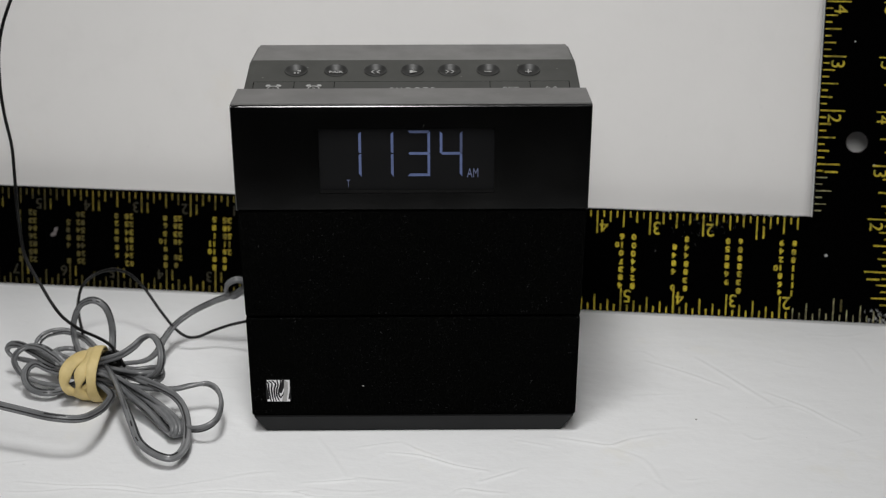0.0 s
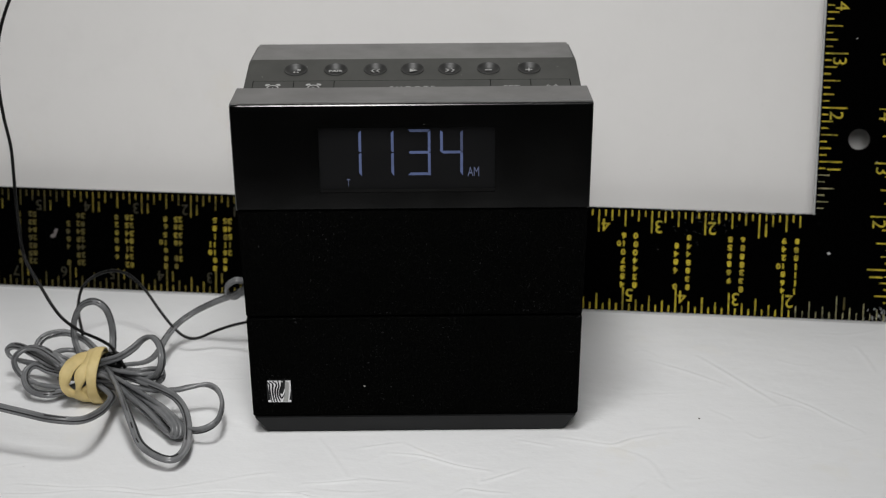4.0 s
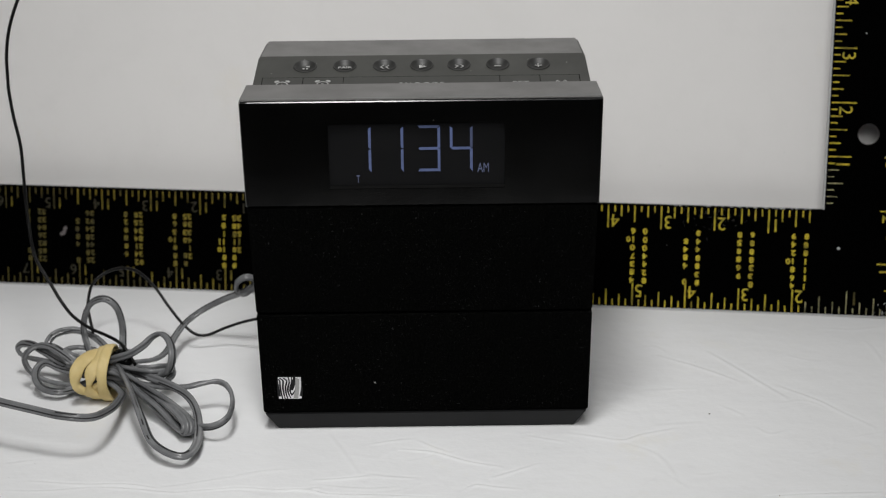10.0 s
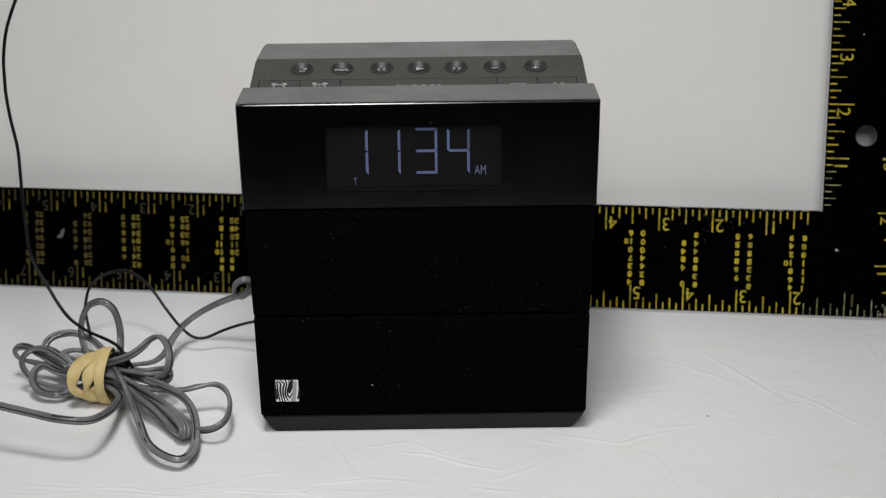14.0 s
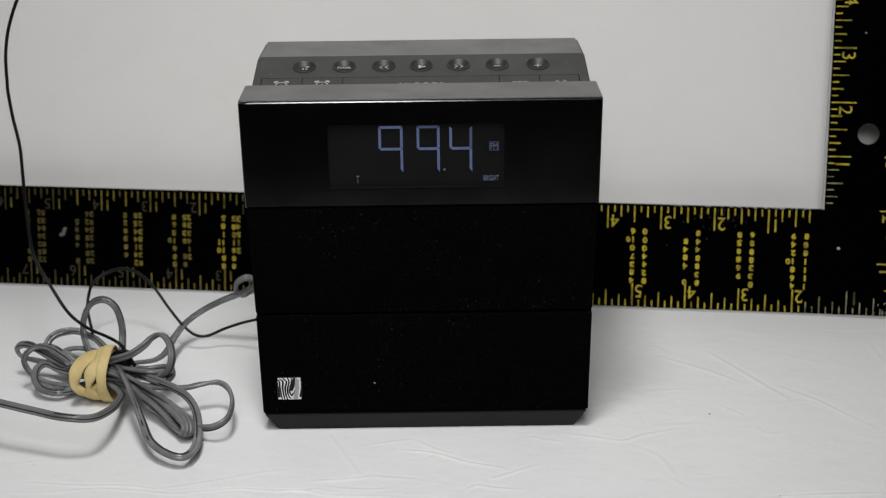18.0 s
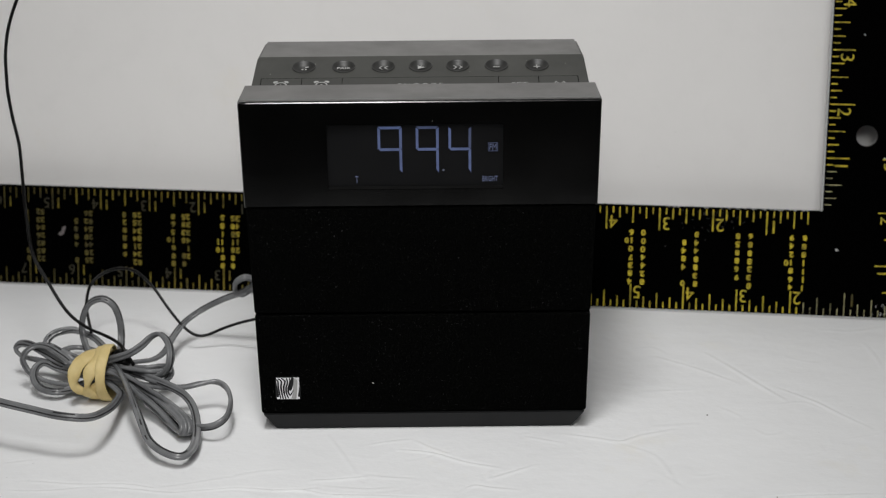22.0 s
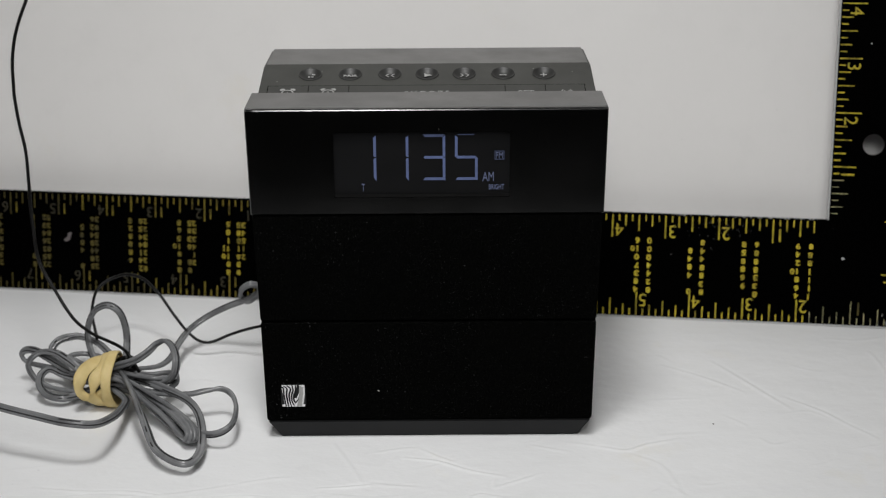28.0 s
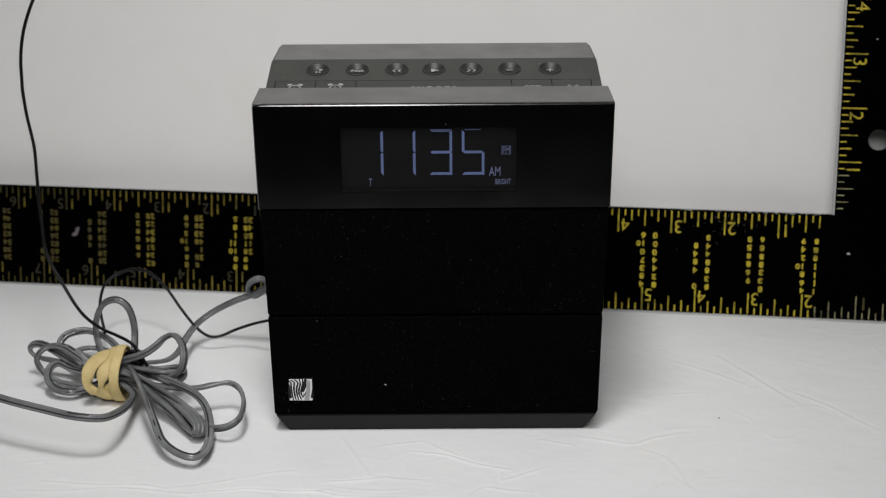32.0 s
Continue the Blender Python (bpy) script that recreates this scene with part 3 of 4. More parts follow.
    part("worn_edge", bm, M_STEEL, sq, "bright worn nicks along the inner edge")
    # chips of paint
    for x, z, r in ((-1.193, 1.275, 0.05), (-0.91, 5.28, 0.026), (-0.42, 3.02, 0.03)):
        bm = bmesh.new()
        rr = random.Random(int(-x * 100))
        pts = []
        for q in range(9):
            a = 2 * math.pi * q / 9
            d = r * INCH * rr.uniform(0.35, 0.75)
            pts.append((x * INCH + d * math.cos(a), z * INCH + d * math.sin(a)))
        prism(bm, pts, "y", -0.00018, 0.0)
        part("paint_chip", bm, M_STEEL, sq, "bare grey paint chip")

    # one large chip with two lobes on the far part of the blade
    bm = bmesh.new()
    rr = random.Random(7)
    for cx, cz, rx, rz, lean in ((-16.33, 1.06, 0.080, 0.045, 0.5), (-16.28, 1.15, 0.040, 0.065, -0.3)):
        pts = []
        for q in range(11):
            a, d = 2 * math.pi * q / 11, rr.uniform(0.8, 1.1)
            u, v = rx * d * math.cos(a), rz * d * math.sin(a)
            pts.append(((cx + u * math.cos(lean) - v * math.sin(lean)) * INCH, (cz + u * math.sin(lean) + v * math.cos(lean)) * INCH))
        prism(bm, pts, "y", -0.00018, 0.0)
    part("paint_chip", bm, M_CHIP, sq, "pinkish grey chip with two lobes")


framing_square()

# ---- clock radio ----
W_BEZEL, W_LOW, Z_TOP, Z_BEZEL, Z_SEAM, Z_FOOT = 0.0690, 0.0684, 0.1391, 0.0966, 0.0516, 0.0087
W1A, W1B, W2A, W2B, W_BASE = 0.0680, 0.0668, 0.0668, 0.0660, 0.0604
LIP = 0.0245                                  # depth of the lid behind the front
PANEL = (0.0290, 0.0560, 0.1432, 0.287)        # front, back, height at the back, slope
REAR = 0.0865


def panel_z(y):
    return PANEL[2] + PANEL[3] * (y - PANEL[1])


def on_panel(x, y, lift=0.0, scale=1.0):
    """A pose on the sloping key panel, for letters that face up and to the front."""
    a = math.atan(PANEL[3])
    return Matrix.Translation((x, y - lift * math.sin(a), panel_z(y) + lift * math.cos(a))) @ Matrix.Rotation(-(math.pi / 2 - a), 4, "X")


def taper_block(bm, wa, za, wb, zb, y0, y1, bevel, seg=3):
    """A block that is wa half-wide at za and wb half-wide at zb."""
    vs = []
    for w, z in ((wa, za), (wb, zb)):
        for x, y in ((-w, y0), (w, y0), (w, y1), (-w, y1)):
            vs.append(bm.verts.new((x, y, z)))
    for q in ((0, 1, 2, 3), (4, 5, 6, 7), (0, 1, 5, 4), (1, 2, 6, 5), (2, 3, 7, 6), (3, 0, 4, 7)):
        bm.faces.new([vs[i] for i in q])
    if bevel:
        bmesh.ops.bevel(bm, geom=list(bm.edges), offset=bevel, segments=seg, affect="EDGES", profile=0.5)
    return bm


DISPLAY = (-0.0357, 0.0318, 0.1034, 0.1292)
segments = {}


def clock_radio():
    ck = thing("clock_radio", "black clock radio with cloth grilles and a lit blue display", "clock radio")
    # body behind the front
    bm = bmesh.new()
    taper_block(bm, W2B - 0.0015, Z_FOOT, W_BEZEL - 0.0022, PANEL[2] - 0.0145, 0.012, REAR, 0.0015)
    part("body", bm, M_CASE, ck)
    # base with a chamfer all round
    bm = bmesh.new()
    taper_block(bm, W_BASE, 0.0, W2B - 0.0006, Z_FOOT - 0.0006, 0.0, REAR - 0.004, 0)
    for v in bm.verts:
        if v.co.z < 0.005 and v.co.y < 0.01:
            v.co.y = 0.0030
    bmesh.ops.bevel(bm, geom=list(bm.edges), offset=0.0003, segments=2, affect="EDGES")
    part("base", bm, M_BASE, ck)
    # two cloth grilles with soft edges
    for wa, za, wb, zb in ((W2B, Z_FOOT - 0.0005, W2A, Z_SEAM - 0.0004), (W1B, Z_SEAM + 0.0004, W1A, Z_BEZEL - 0.0004)):
        bm = bmesh.new()
        taper_block(bm, wa, za, wb, zb, 0.0004, 0.016, 0.0009, 4)
        part("speaker_grille", bm, M_CLOTH, ck, "dusty black cloth speaker grille", smooth=True)
    # glossy front with an opening for the display
    x0, x1, z0, z1 = DISPLAY
    bm = bmesh.new()
    y0, y1 = 0.0, 0.0030
    top = Z_TOP - 0.0009
    outer = [(-W_LOW, Z_BEZEL), (W_LOW, Z_BEZEL), (W_BEZEL, top), (-W_BEZEL, top)]
    inner = [(x0, z0), (x1, z0), (x1, z1), (x0, z1)]
    ring = lambda pts, y: [bm.verts.new((x, y, z)) for x, z in pts]
    bev = 0.00034
    grow = lambda pts, d: [(x + (d if x < 0 else -d), z + (d if z < 0.12 else -d)) for x, z in pts]
    a0, a1, ab = ring(grow(outer, bev), y0), ring(outer, y0 + bev), ring(outer, y1)
    b0, bb = ring(inner, y0), ring(inner, y1)
    for p, q in ((b0, a0), (a0, a1), (a1, ab), (ab, bb), (bb, b0)):
        for i in range(4):
            j = (i + 1) % 4
            f = bm.faces.new((p[i], p[j], q[j], q[i]))
            # left bevel in lighter charcoal: its pale highlight is put into the colour
            f.material_index = 1 if i == 3 and p is a0 else 0
    part("front_panel", bm, [M_GLOSS, M_LID], ck, "piano-black glossy front panel with bevelled edges")
    # bezel shell behind the front panel, and the satin lid strip over it
    bm = bmesh.new()
    taper_block(bm, W_LOW - 0.0002, Z_BEZEL + 0.0003, W_BEZEL - 0.0003, Z_TOP - 0.0010, 0.0031, LIP - 0.001, 0.0004, 2)
    part("bezel", bm, M_CASE, ck)
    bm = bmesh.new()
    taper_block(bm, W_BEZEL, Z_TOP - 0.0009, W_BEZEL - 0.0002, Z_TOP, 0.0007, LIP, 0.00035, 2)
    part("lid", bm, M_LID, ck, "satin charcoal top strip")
    # display: field, ledge below it
    bm = bmesh.new()
    box(bm, x0 - 0.0004, x1 + 0.0004, 0.0016, 0.0030, z0 - 0.0004, z1 + 0.0004)
    lcd = part("display", bm, M_LCD, ck, "dark display window with blue lit figures")
    bm = bmesh.new()
    prism(bm, [(0.0002, z0), (0.0002, z0 + 0.0002), (0.0014, z0 + 0.0010), (0.0017, z0 + 0.0010), (0.0017, z0)], "x", x0 + 0.0001, x1 - 0.0001)
    part("ledge", bm, M_LEDGE, lcd)
    display_figures(lcd)
    top_panel(ck)
    badge(ck)
    return ck


def segment(name, pts, parent, material, y=0.0016):
    bm = bmesh.new()
    prism(bm, pts, "y", y - 0.0002, y + 0.0006)
    ob = part(name, bm, material, parent)
    return ob


def display_figures(lcd):
    zb, zt, th = 0.1099, 0.1281, 0.00102
    zm = (zb + zt) / 2
    g = 0.00022

    def digit(key, x0, x1, which, dim=""):
        w, h = th, 0.00045
        shape = {
            "a": [(x0 + g, zt), (x1 - g, zt), (x1 - w, zt - w), (x0 + w, zt - w)],
            "d": [(x0 + g, zb), (x1 - g, zb), (x1 - w, zb + w), (x0 + w, zb + w)],
            "g": [(x0 + h, zm), (x0 + w, zm + w / 2), (x1 - w, zm + w / 2), (x1 - h, zm), (x1 - w, zm - w / 2), (x0 + w, zm - w / 2)],
            "b": [(x1, zt - g * 2), (x1, zm + g), (x1 - w * 0.5, zm + g), (x1 - w, zm + w * 0.6), (x1 - w, zt - w - g)],
            "c": [(x1, zb - g), (x1, zm - g), (x1 - w * 0.5, zm - g), (x1 - w, zm - w * 0.6), (x1 - w, zb + w + g * 0.5)],
            "f": [(x0, zt - g * 2), (x0, zm + g), (x0 + w * 0.5, zm + g), (x0 + w, zm + w * 0.6), (x0 + w, zt - w - g)],
            "e": [(x0, zb + g * 2), (x0, zm - g), (x0 + w * 0.5, zm - g), (x0 + w, zm - w * 0.6), (x0 + w, zb + w + g)],
        }
        for s in which:
            segments[key + s] = segment("segment", shape[s], lcd, M_SEG_DIM if s in dim else M_SEG)
    digit("1", -0.0288, -0.0194, "bc")
    digit("2", -0.0163, -0.0070, "abcfg")
    digit("3", -0.0017, 0.0071, "abcdfg", dim="a")
    digit("4", 0.0108, 0.0195, "bcdfg", dim="b")
    # a thin dim top stroke for the last figure
    segments["4a"] = segment("segment", [(0.0118, 0.1281), (0.0182, 0.1281), (0.0180, 0.1278), (0.0120, 0.1278)], lcd, M_SEG_DIM)

    def dot(key, x, z, r):
        segments[key] = segment("dot", [(x + r * math.cos(a), z + r * math.sin(a)) for a in [math.pi / 4 * q for q in range(8)]], lcd, M_DOT)
    dot("point", 0.0088, 0.1106, 0.00046)
    dot("colon_top", -0.0040, 0.1224, 0.0005)
    dot("colon_low", -0.0040, 0.1173, 0.0005)

    def word(key, body, x0, x1, z0, z1, bold=0.0):
        me = text_mesh(body, 0.004, 0.0004)
        xs, zs = [v.co.x for v in me.vertices], [v.co.z for v in me.vertices]
        kx, kz = (x1 - x0) / (max(xs) - min(xs)), (z1 - z0) / (max(zs) - min(zs))
        for v in me.vertices:
            v.co.x, v.co.z = v.co.x * kx, v.co.z * kz
        me.materials.clear()
        me.materials.append(M_ICON)
        segments[key] = part("indicator", me, M_ICON, lcd, at=Matrix.Translation(((x0 + x1) / 2, 0.0014, (z0 + z1) / 2)))
    word("am", "AM", 0.0213, 0.0257, 0.1094, 0.1130)
    word("t", "T", -0.0252, -0.0240, 0.1056, 0.1085)
    word("bright", "BRIGHT", 0.0238, 0.0297, 0.1060, 0.1081)
    # a thin lit box round the band letters
    x0, x1, z0, z1 = 0.0260, 0.0297, 0.1180, 0.1214
    bm = bmesh.new()
    for a in ((x0, x1, z1 - 0.0002, z1), (x0, x1, z0, z0 + 0.0002), (x0, x0 + 0.0002, z0 + 0.0002, z1 - 0.0002), (x1 - 0.0002, x1, z0 + 0.0002, z1 - 0.0002)):
        box(bm, a[0], a[1], 0.0013, 0.0017, a[2], a[3])
    segments["fm_box"] = part("indicator_box", bm, M_SEG_DIM, lcd)
    word("fm", "FM", x0 + 0.0005, x1 - 0.0005, z0 + 0.0005, z1 - 0.0005)


BUTTONS = (-0.0474, -0.0312, -0.0151, 0.0, 0.0151, 0.0309, 0.0474)


def top_panel(ck):
    yf, yb = PANEL[0], PANEL[1]
    zf, zbk = panel_z(yf), PANEL[2]
    wf, wb, wr = 0.0677, 0.0671, 0.0668
    # upper shell: sloping key panel in front, level strip behind
    bm = bmesh.new()
    prof = [(yf, zf - 0.008), (yf, zf), (yb, zbk), (REAR, zbk), (REAR, zbk - 0.015), (yf, zbk - 0.0155)]
    rows = []
    for sx in (-1, 1):
        rows.append([bm.verts.new((sx * (wf if y <= yf else wb if y <= yb else wr), y, z)) for y, z in prof])
    n = len(prof)
    bm.faces.new(rows[0])
    bm.faces.new(rows[1][::-1])
    for i in range(n):
        f = bm.faces.new((rows[0][i], rows[0][(i + 1) % n], rows[1][(i + 1) % n], rows[1][i]))
        # the level rear strip takes the lid's lighter charcoal
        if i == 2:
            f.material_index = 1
    bmesh.ops.bevel(bm, geom=[e for e in bm.edges if abs(e.verts[0].co.x - e.verts[1].co.x) > 0.05 and e.verts[0].co.z > zbk - 0.001 and e.verts[0].co.y > 0.08] + [e for e in bm.edges if abs(e.verts[0].co.x - e.verts[1].co.x) < 0.01 and min(e.verts[0].co.z, e.verts[1].co.z) > zf - 0.001], offset=0.0011, segments=3, affect="EDGES")
    bm.normal_update()
    slope = [f for f in bm.faces if f.calc_area() > 0.002 and abs(f.normal.y) > 0.2 and abs(f.normal.z) > 0.6]
    bmesh.ops.delete(bm, geom=slope, context="FACES_ONLY")
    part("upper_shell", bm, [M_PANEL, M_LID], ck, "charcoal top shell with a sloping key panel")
    # sloping panel with a round hole for each button
    bm = bmesh.new()
    put = lambda x, y: bm.verts.new((x, y, panel_z(y)))
    yc, rh, n = 0.0475, 0.00475, 36
    span = 0.0058
    for bx in BUTTONS:
        hole, rim = [], []
        for k in range(n):
            t = 2 * math.pi * (k + 0.5) / n
            c, s = math.cos(t), math.sin(t)
            reach = span / max(abs(c), abs(s))
            hole.append(put(bx + rh * c, yc + rh * s))
            rim.append(put(bx + reach * c, yc + reach * s))
        for k in range(n):
            bm.faces.new((hole[k], rim[k], rim[(k + 1) % n], hole[(k + 1) % n]))
        # the four corners of the cell
        for sx in (-1, 1):
            for sy in (-1, 1):
                near = sorted(rim, key=lambda v: (v.co.x - bx - sx * span) ** 2 + (v.co.y - yc - sy * span) ** 2)[:2]
                bm.faces.new((near[0], near[1], put(bx + sx * span, yc + sy * span)))
    strips = [(-1, BUTTONS[0] - span)] + [(p + span, q - span) for p, q in zip(BUTTONS, BUTTONS[1:])] + [(BUTTONS[-1] + span, 1)]
    wide = lambda y: (wf + (wb - wf) * (y - yf) / (yb - yf)) - 0.0008
    for p, q in strips:
        lo, hi = yc - span, yc + span
        xa = lambda y: max(p, -wide(y))
        xb = lambda y: min(q, wide(y))
        bm.faces.new((put(xa(lo), lo), put(xb(lo), lo), put(xb(hi), hi), put(xa(hi), hi)))
    for lo, hi in ((yf, yc - span), (yc + span, yb)):
        bm.faces.new((put(-wide(lo), lo), put(wide(lo), lo), put(wide(hi), hi), put(-wide(hi), hi)))
    part("key_panel", bm, M_PANEL, ck, "matt charcoal sloping key panel")
    # the row of keys along the front of the panel
    edges = (-0.0638, -0.0475, -0.0313, 0.0313, 0.0474, 0.0632)
    a = math.atan(PANEL[3])
    tilt = Matrix.Translation((0, 0.0388, panel_z(0.0388))) @ Matrix.Rotation(a, 4, "X")
    bm = bmesh.new()
    # flat near-black plate on the panel stands in for shade between the keys
    box(bm, edges[0] - 0.0002, edges[-1] + 0.0002, -0.0095, 0.0001, -0.0002, 0.00006)
    part("key_gap_shade", bm, M_GAP, ck, at=tilt)
    for i in range(5):
        bm = bmesh.new()
        box(bm, edges[i] + 0.00014, edges[i + 1] - 0.00014, -0.0090, -0.0003, -0.0002, 0.00018, 0.00008)
        part("key", bm, M_KEY, ck, at=tilt)
    letters("key_print", "SNOOZE", 0.0036, M_PRINT, ck, on_panel(0.0, 0.0321, 0.0005), width=0.0178, spread=1.45)
    letters("key_print", "SET", 0.0036, M_PRINT, ck, on_panel(0.0396, 0.0322, 0.0005), width=0.0064)
    for k, x in ((1, -0.0556), (2, -0.0394)):
        # alarm sign: a round face with two bells and the key's number in it
        bm = bmesh.new()
        ringp = [(0.0025 * math.cos(q), 0.0025 * math.sin(q)) for q in np.linspace(0, 2 * math.pi, 25)[:-1]]
        ringq = [(0.0019 * math.cos(q), 0.0019 * math.sin(q)) for q in np.linspace(0, 2 * math.pi, 25)[:-1]]
        va = [bm.verts.new((p[0], 0, p[1])) for p in ringp]
        vb = [bm.verts.new((p[0], 0, p[1])) for p in ringq]
        for i in range(24):
            bm.faces.new((va[i], va[(i + 1) % 24], vb[(i + 1) % 24], vb[i]))
        for sx in (-1, 1):
            prism(bm, [(sx * 0.0011, 0.0027), (sx * 0.0016, 0.0033), (sx * 0.0027, 0.0031), (sx * 0.0032, 0.0023), (sx * 0.0026, 0.0015)], "y", -0.0001, 0.0001)
        part("key_print", bm, M_PRINT, ck, at=on_panel(x, 0.0325, 0.0006))
        letters("key_print", str(k), 0.0026, M_PRINT, ck, on_panel(x, 0.0325, 0.0005))
    bm = bmesh.new()
    for r in (0.0010, 0.0019):
        for sgn in (-1, 1):
            arc = [(sgn * r * math.cos(q), r * math.sin(q)) for q in np.linspace(-0.9, 0.9, 7)]
            arc += [(sgn * (r + 0.0004) * math.cos(q), (r + 0.0004) * math.sin(q)) for q in np.linspace(0.9, -0.9, 7)]
            prism(bm, arc, "y", -0.0001, 0.0001)
    part("key_print", bm, M_PRINT, ck, at=on_panel(0.0557, 0.0322, 0.0005))
    # seven round dished buttons
    for i, x in enumerate(BUTTONS):
        bm = bmesh.new()
        prof = [(0.0, -0.0018), (0.0012, -0.00172), (0.0022, -0.0014), (0.0032, -0.0009), (0.0040, -0.0002), (0.00445, 0.0003), (0.00465, 0.0004), (0.0048, 0.00024), (0.00485, -0.0003)]
        rings = []
        for r, h in prof:
            rings.append([bm.verts.new((0, 0, h))] if r == 0 else [bm.verts.new((r * math.cos(2 * math.pi * q / 36), r * math.sin(2 * math.pi * q / 36), h)) for q in range(36)])
        for p, q in zip(rings, rings[1:]):
            for j in range(36):
                k = (j + 1) % 36
                bm.faces.new((p[0], q[j], q[k]) if len(p) == 1 else (p[j], q[j], q[k], p[k]))
        place = Matrix.Translation((x, 0.0475, panel_z(0.0475) + 0.00005)) @ Matrix.Rotation(a, 4, "X")
        part("button", bm, M_BUTTON, ck, smooth=True, at=place)
        up = lambda dx, dy: on_panel(x + dx, 0.0491 + dy, -0.0009)
        if i == 1:
            letters("button_print", "PAIR", 0.0021, M_PRINT, ck, up(0, -0.0011), width=0.0056, bold=0.00003)
        elif i == 6 or i == 5:
            bm = bmesh.new()
            box(bm, -0.0014, 0.0014, -0.0001, 0.0001, -0.00022, 0.00022)
            if i == 6:
                box(bm, -0.00022, 0.00022, -0.00011, 0.00011, -0.0014, 0.0014)
            part("button_print", bm, M_PRINT, ck, at=up(0, -0.0011))
        elif i == 3:
            bm = bmesh.new()
            prism(bm, [(-0.0013, 0.0013), (0.0018, 0.0), (-0.0013, -0.0013)], "y", -0.0001, 0.0001)
            part("button_print", bm, M_PRINT, ck, at=up(0.0002, -0.0010))
        elif i in (2, 4):
            bm = bmesh.new()
            sg = -1 if i == 2 else 1
            for o in (-0.0010, 0.0012):
                prism(bm, [(o - sg * 0.0007, 0.0012), (o - sg * 0.0002, 0.0012), (o + sg * 0.0009, 0), (o - sg * 0.0002, -0.0012), (o - sg * 0.0007, -0.0012), (o + sg * 0.0004, 0)], "y", -0.0001, 0.0001)
            part("button_print", bm, M_PRINT, ck, at=up(0, -0.0011))
        else:
            bm = bmesh.new()
            box(bm, 0.0, 0.0014, -0.0001, 0.0001, -0.0001, 0.0007)
            box(bm, -0.0014, -0.0006, -0.0001, 0.0001, -0.0018, -0.0011)
            box(bm, 0.0000, 0.0008, -0.0001, 0.0001, -0.0018, -0.0011)
            part("button_print", bm, M_PRINT, ck, at=up(0.0004, -0.0004))


def badge(ck):
    """Small bright plate with flowing stripes, low on the grille."""
    x0, x1, z0, z1 = -0.0597, -0.0499, 0.0149, 0.0248
    cx, cz = (x0 + x1) / 2, (z0 + z1) / 2
    bm = bmesh.new()
    box(bm, x0 + 0.0002, x1 - 0.0002, -0.0004, 0.0006, z0, z1, 0.0003)
    plate = part("badge", bm, M_CHROME, ck, "small chrome badge with dark wavy stripes")
    h = (z1 - z0) / 2

    def stripe(pts, w):
        bm = bmesh.new()
        path = spline([(cx + a * h, -0.00045, cz + b * h) for a, b in pts], 6)
        left, right = [], []
        n = len(path)
        for i, p in enumerate(path):
            t = (path[min(i + 1, n - 1)] - path[max(i - 1, 0)]).normalized()
            s = Vector((-t.z, 0, t.x)) * (w * h * (0.5 + 0.5 * math.sin(math.pi * (i + 0.6) / (n + 0.2))))
            left.append(bm.verts.new(p + s))
            right.append(bm.verts.new(p - s))
        for i in range(n - 1):
            bm.faces.new((left[i], left[i + 1], right[i + 1], right[i]))
        part("stripe", bm, M_BASE, plate)
    stripe([(-0.98, 0.80), (-0.80, 0.62), (-0.78, 0.1), (-0.70, -0.5), (-0.62, -0.97)], 0.07)
    stripe([(-0.80, 0.86), (-0.52, 0.62), (-0.56, 0.1), (-0.50, -0.5), (-0.42, -0.97)], 0.075)
    stripe([(-0.52, 0.90), (-0.22, 0.60), (-0.34, 0.1), (-0.32, -0.45), (-0.20, -0.97)], 0.075)
    stripe([(-0.10, 0.95), (-0.02, 0.50), (-0.14, 0.05), (-0.14, -0.45), (0.04, -0.92)], 0.075)
    stripe([(0.18, 0.95), (0.16, 0.45), (0.03, 0.0), (0.03, -0.40), (0.18, -0.62), (0.30, -0.40)], 0.07)
    stripe([(0.40, 0.95), (0.36, 0.55), (0.24, 0.15), (0.16, -0.22)], 0.17)
    for pts, mt in (([(1.02, 0.35), (0.95, 0.15), (0.78, -0.76), (1.02, -0.80)], M_BASE), ([(-1.02, 0.70), (-0.92, 0.5), (-0.74, -0.76), (-1.02, -0.80)], M_BASE), ([(0.50, 0.9), (0.80, 0.75), (0.76, -0.1), (0.66, -0.95), (0.25, -0.95), (0.42, -0.3)], M_PRINT)):
        bm = bmesh.new()
        prism(bm, [(cx + a * h, cz + b * h) for a, b in pts], "y", -0.00046, -0.0003)
        part("stripe", bm, mt, plate)
    stripe([(0.62, 0.35), (0.46, -0.1), (0.32, -0.45), (0.1, -0.72)], 0.035)


CLOCK = clock_radio()

# ---- cords ----
LOBE = 0.00092


def zip_profile():
    """Two round conductors side by side with a groove between them."""
    pts = []
    for c, a0, a1 in ((1, -150, 150), (-1, 30, 330)):
        for q in range(9):
            a = radians(a0 + (a1 - a0) * q / 8)
            pts.append((c * LOBE * 0.88 + LOBE * math.cos(a), LOBE * math.sin(a)))
    return pts


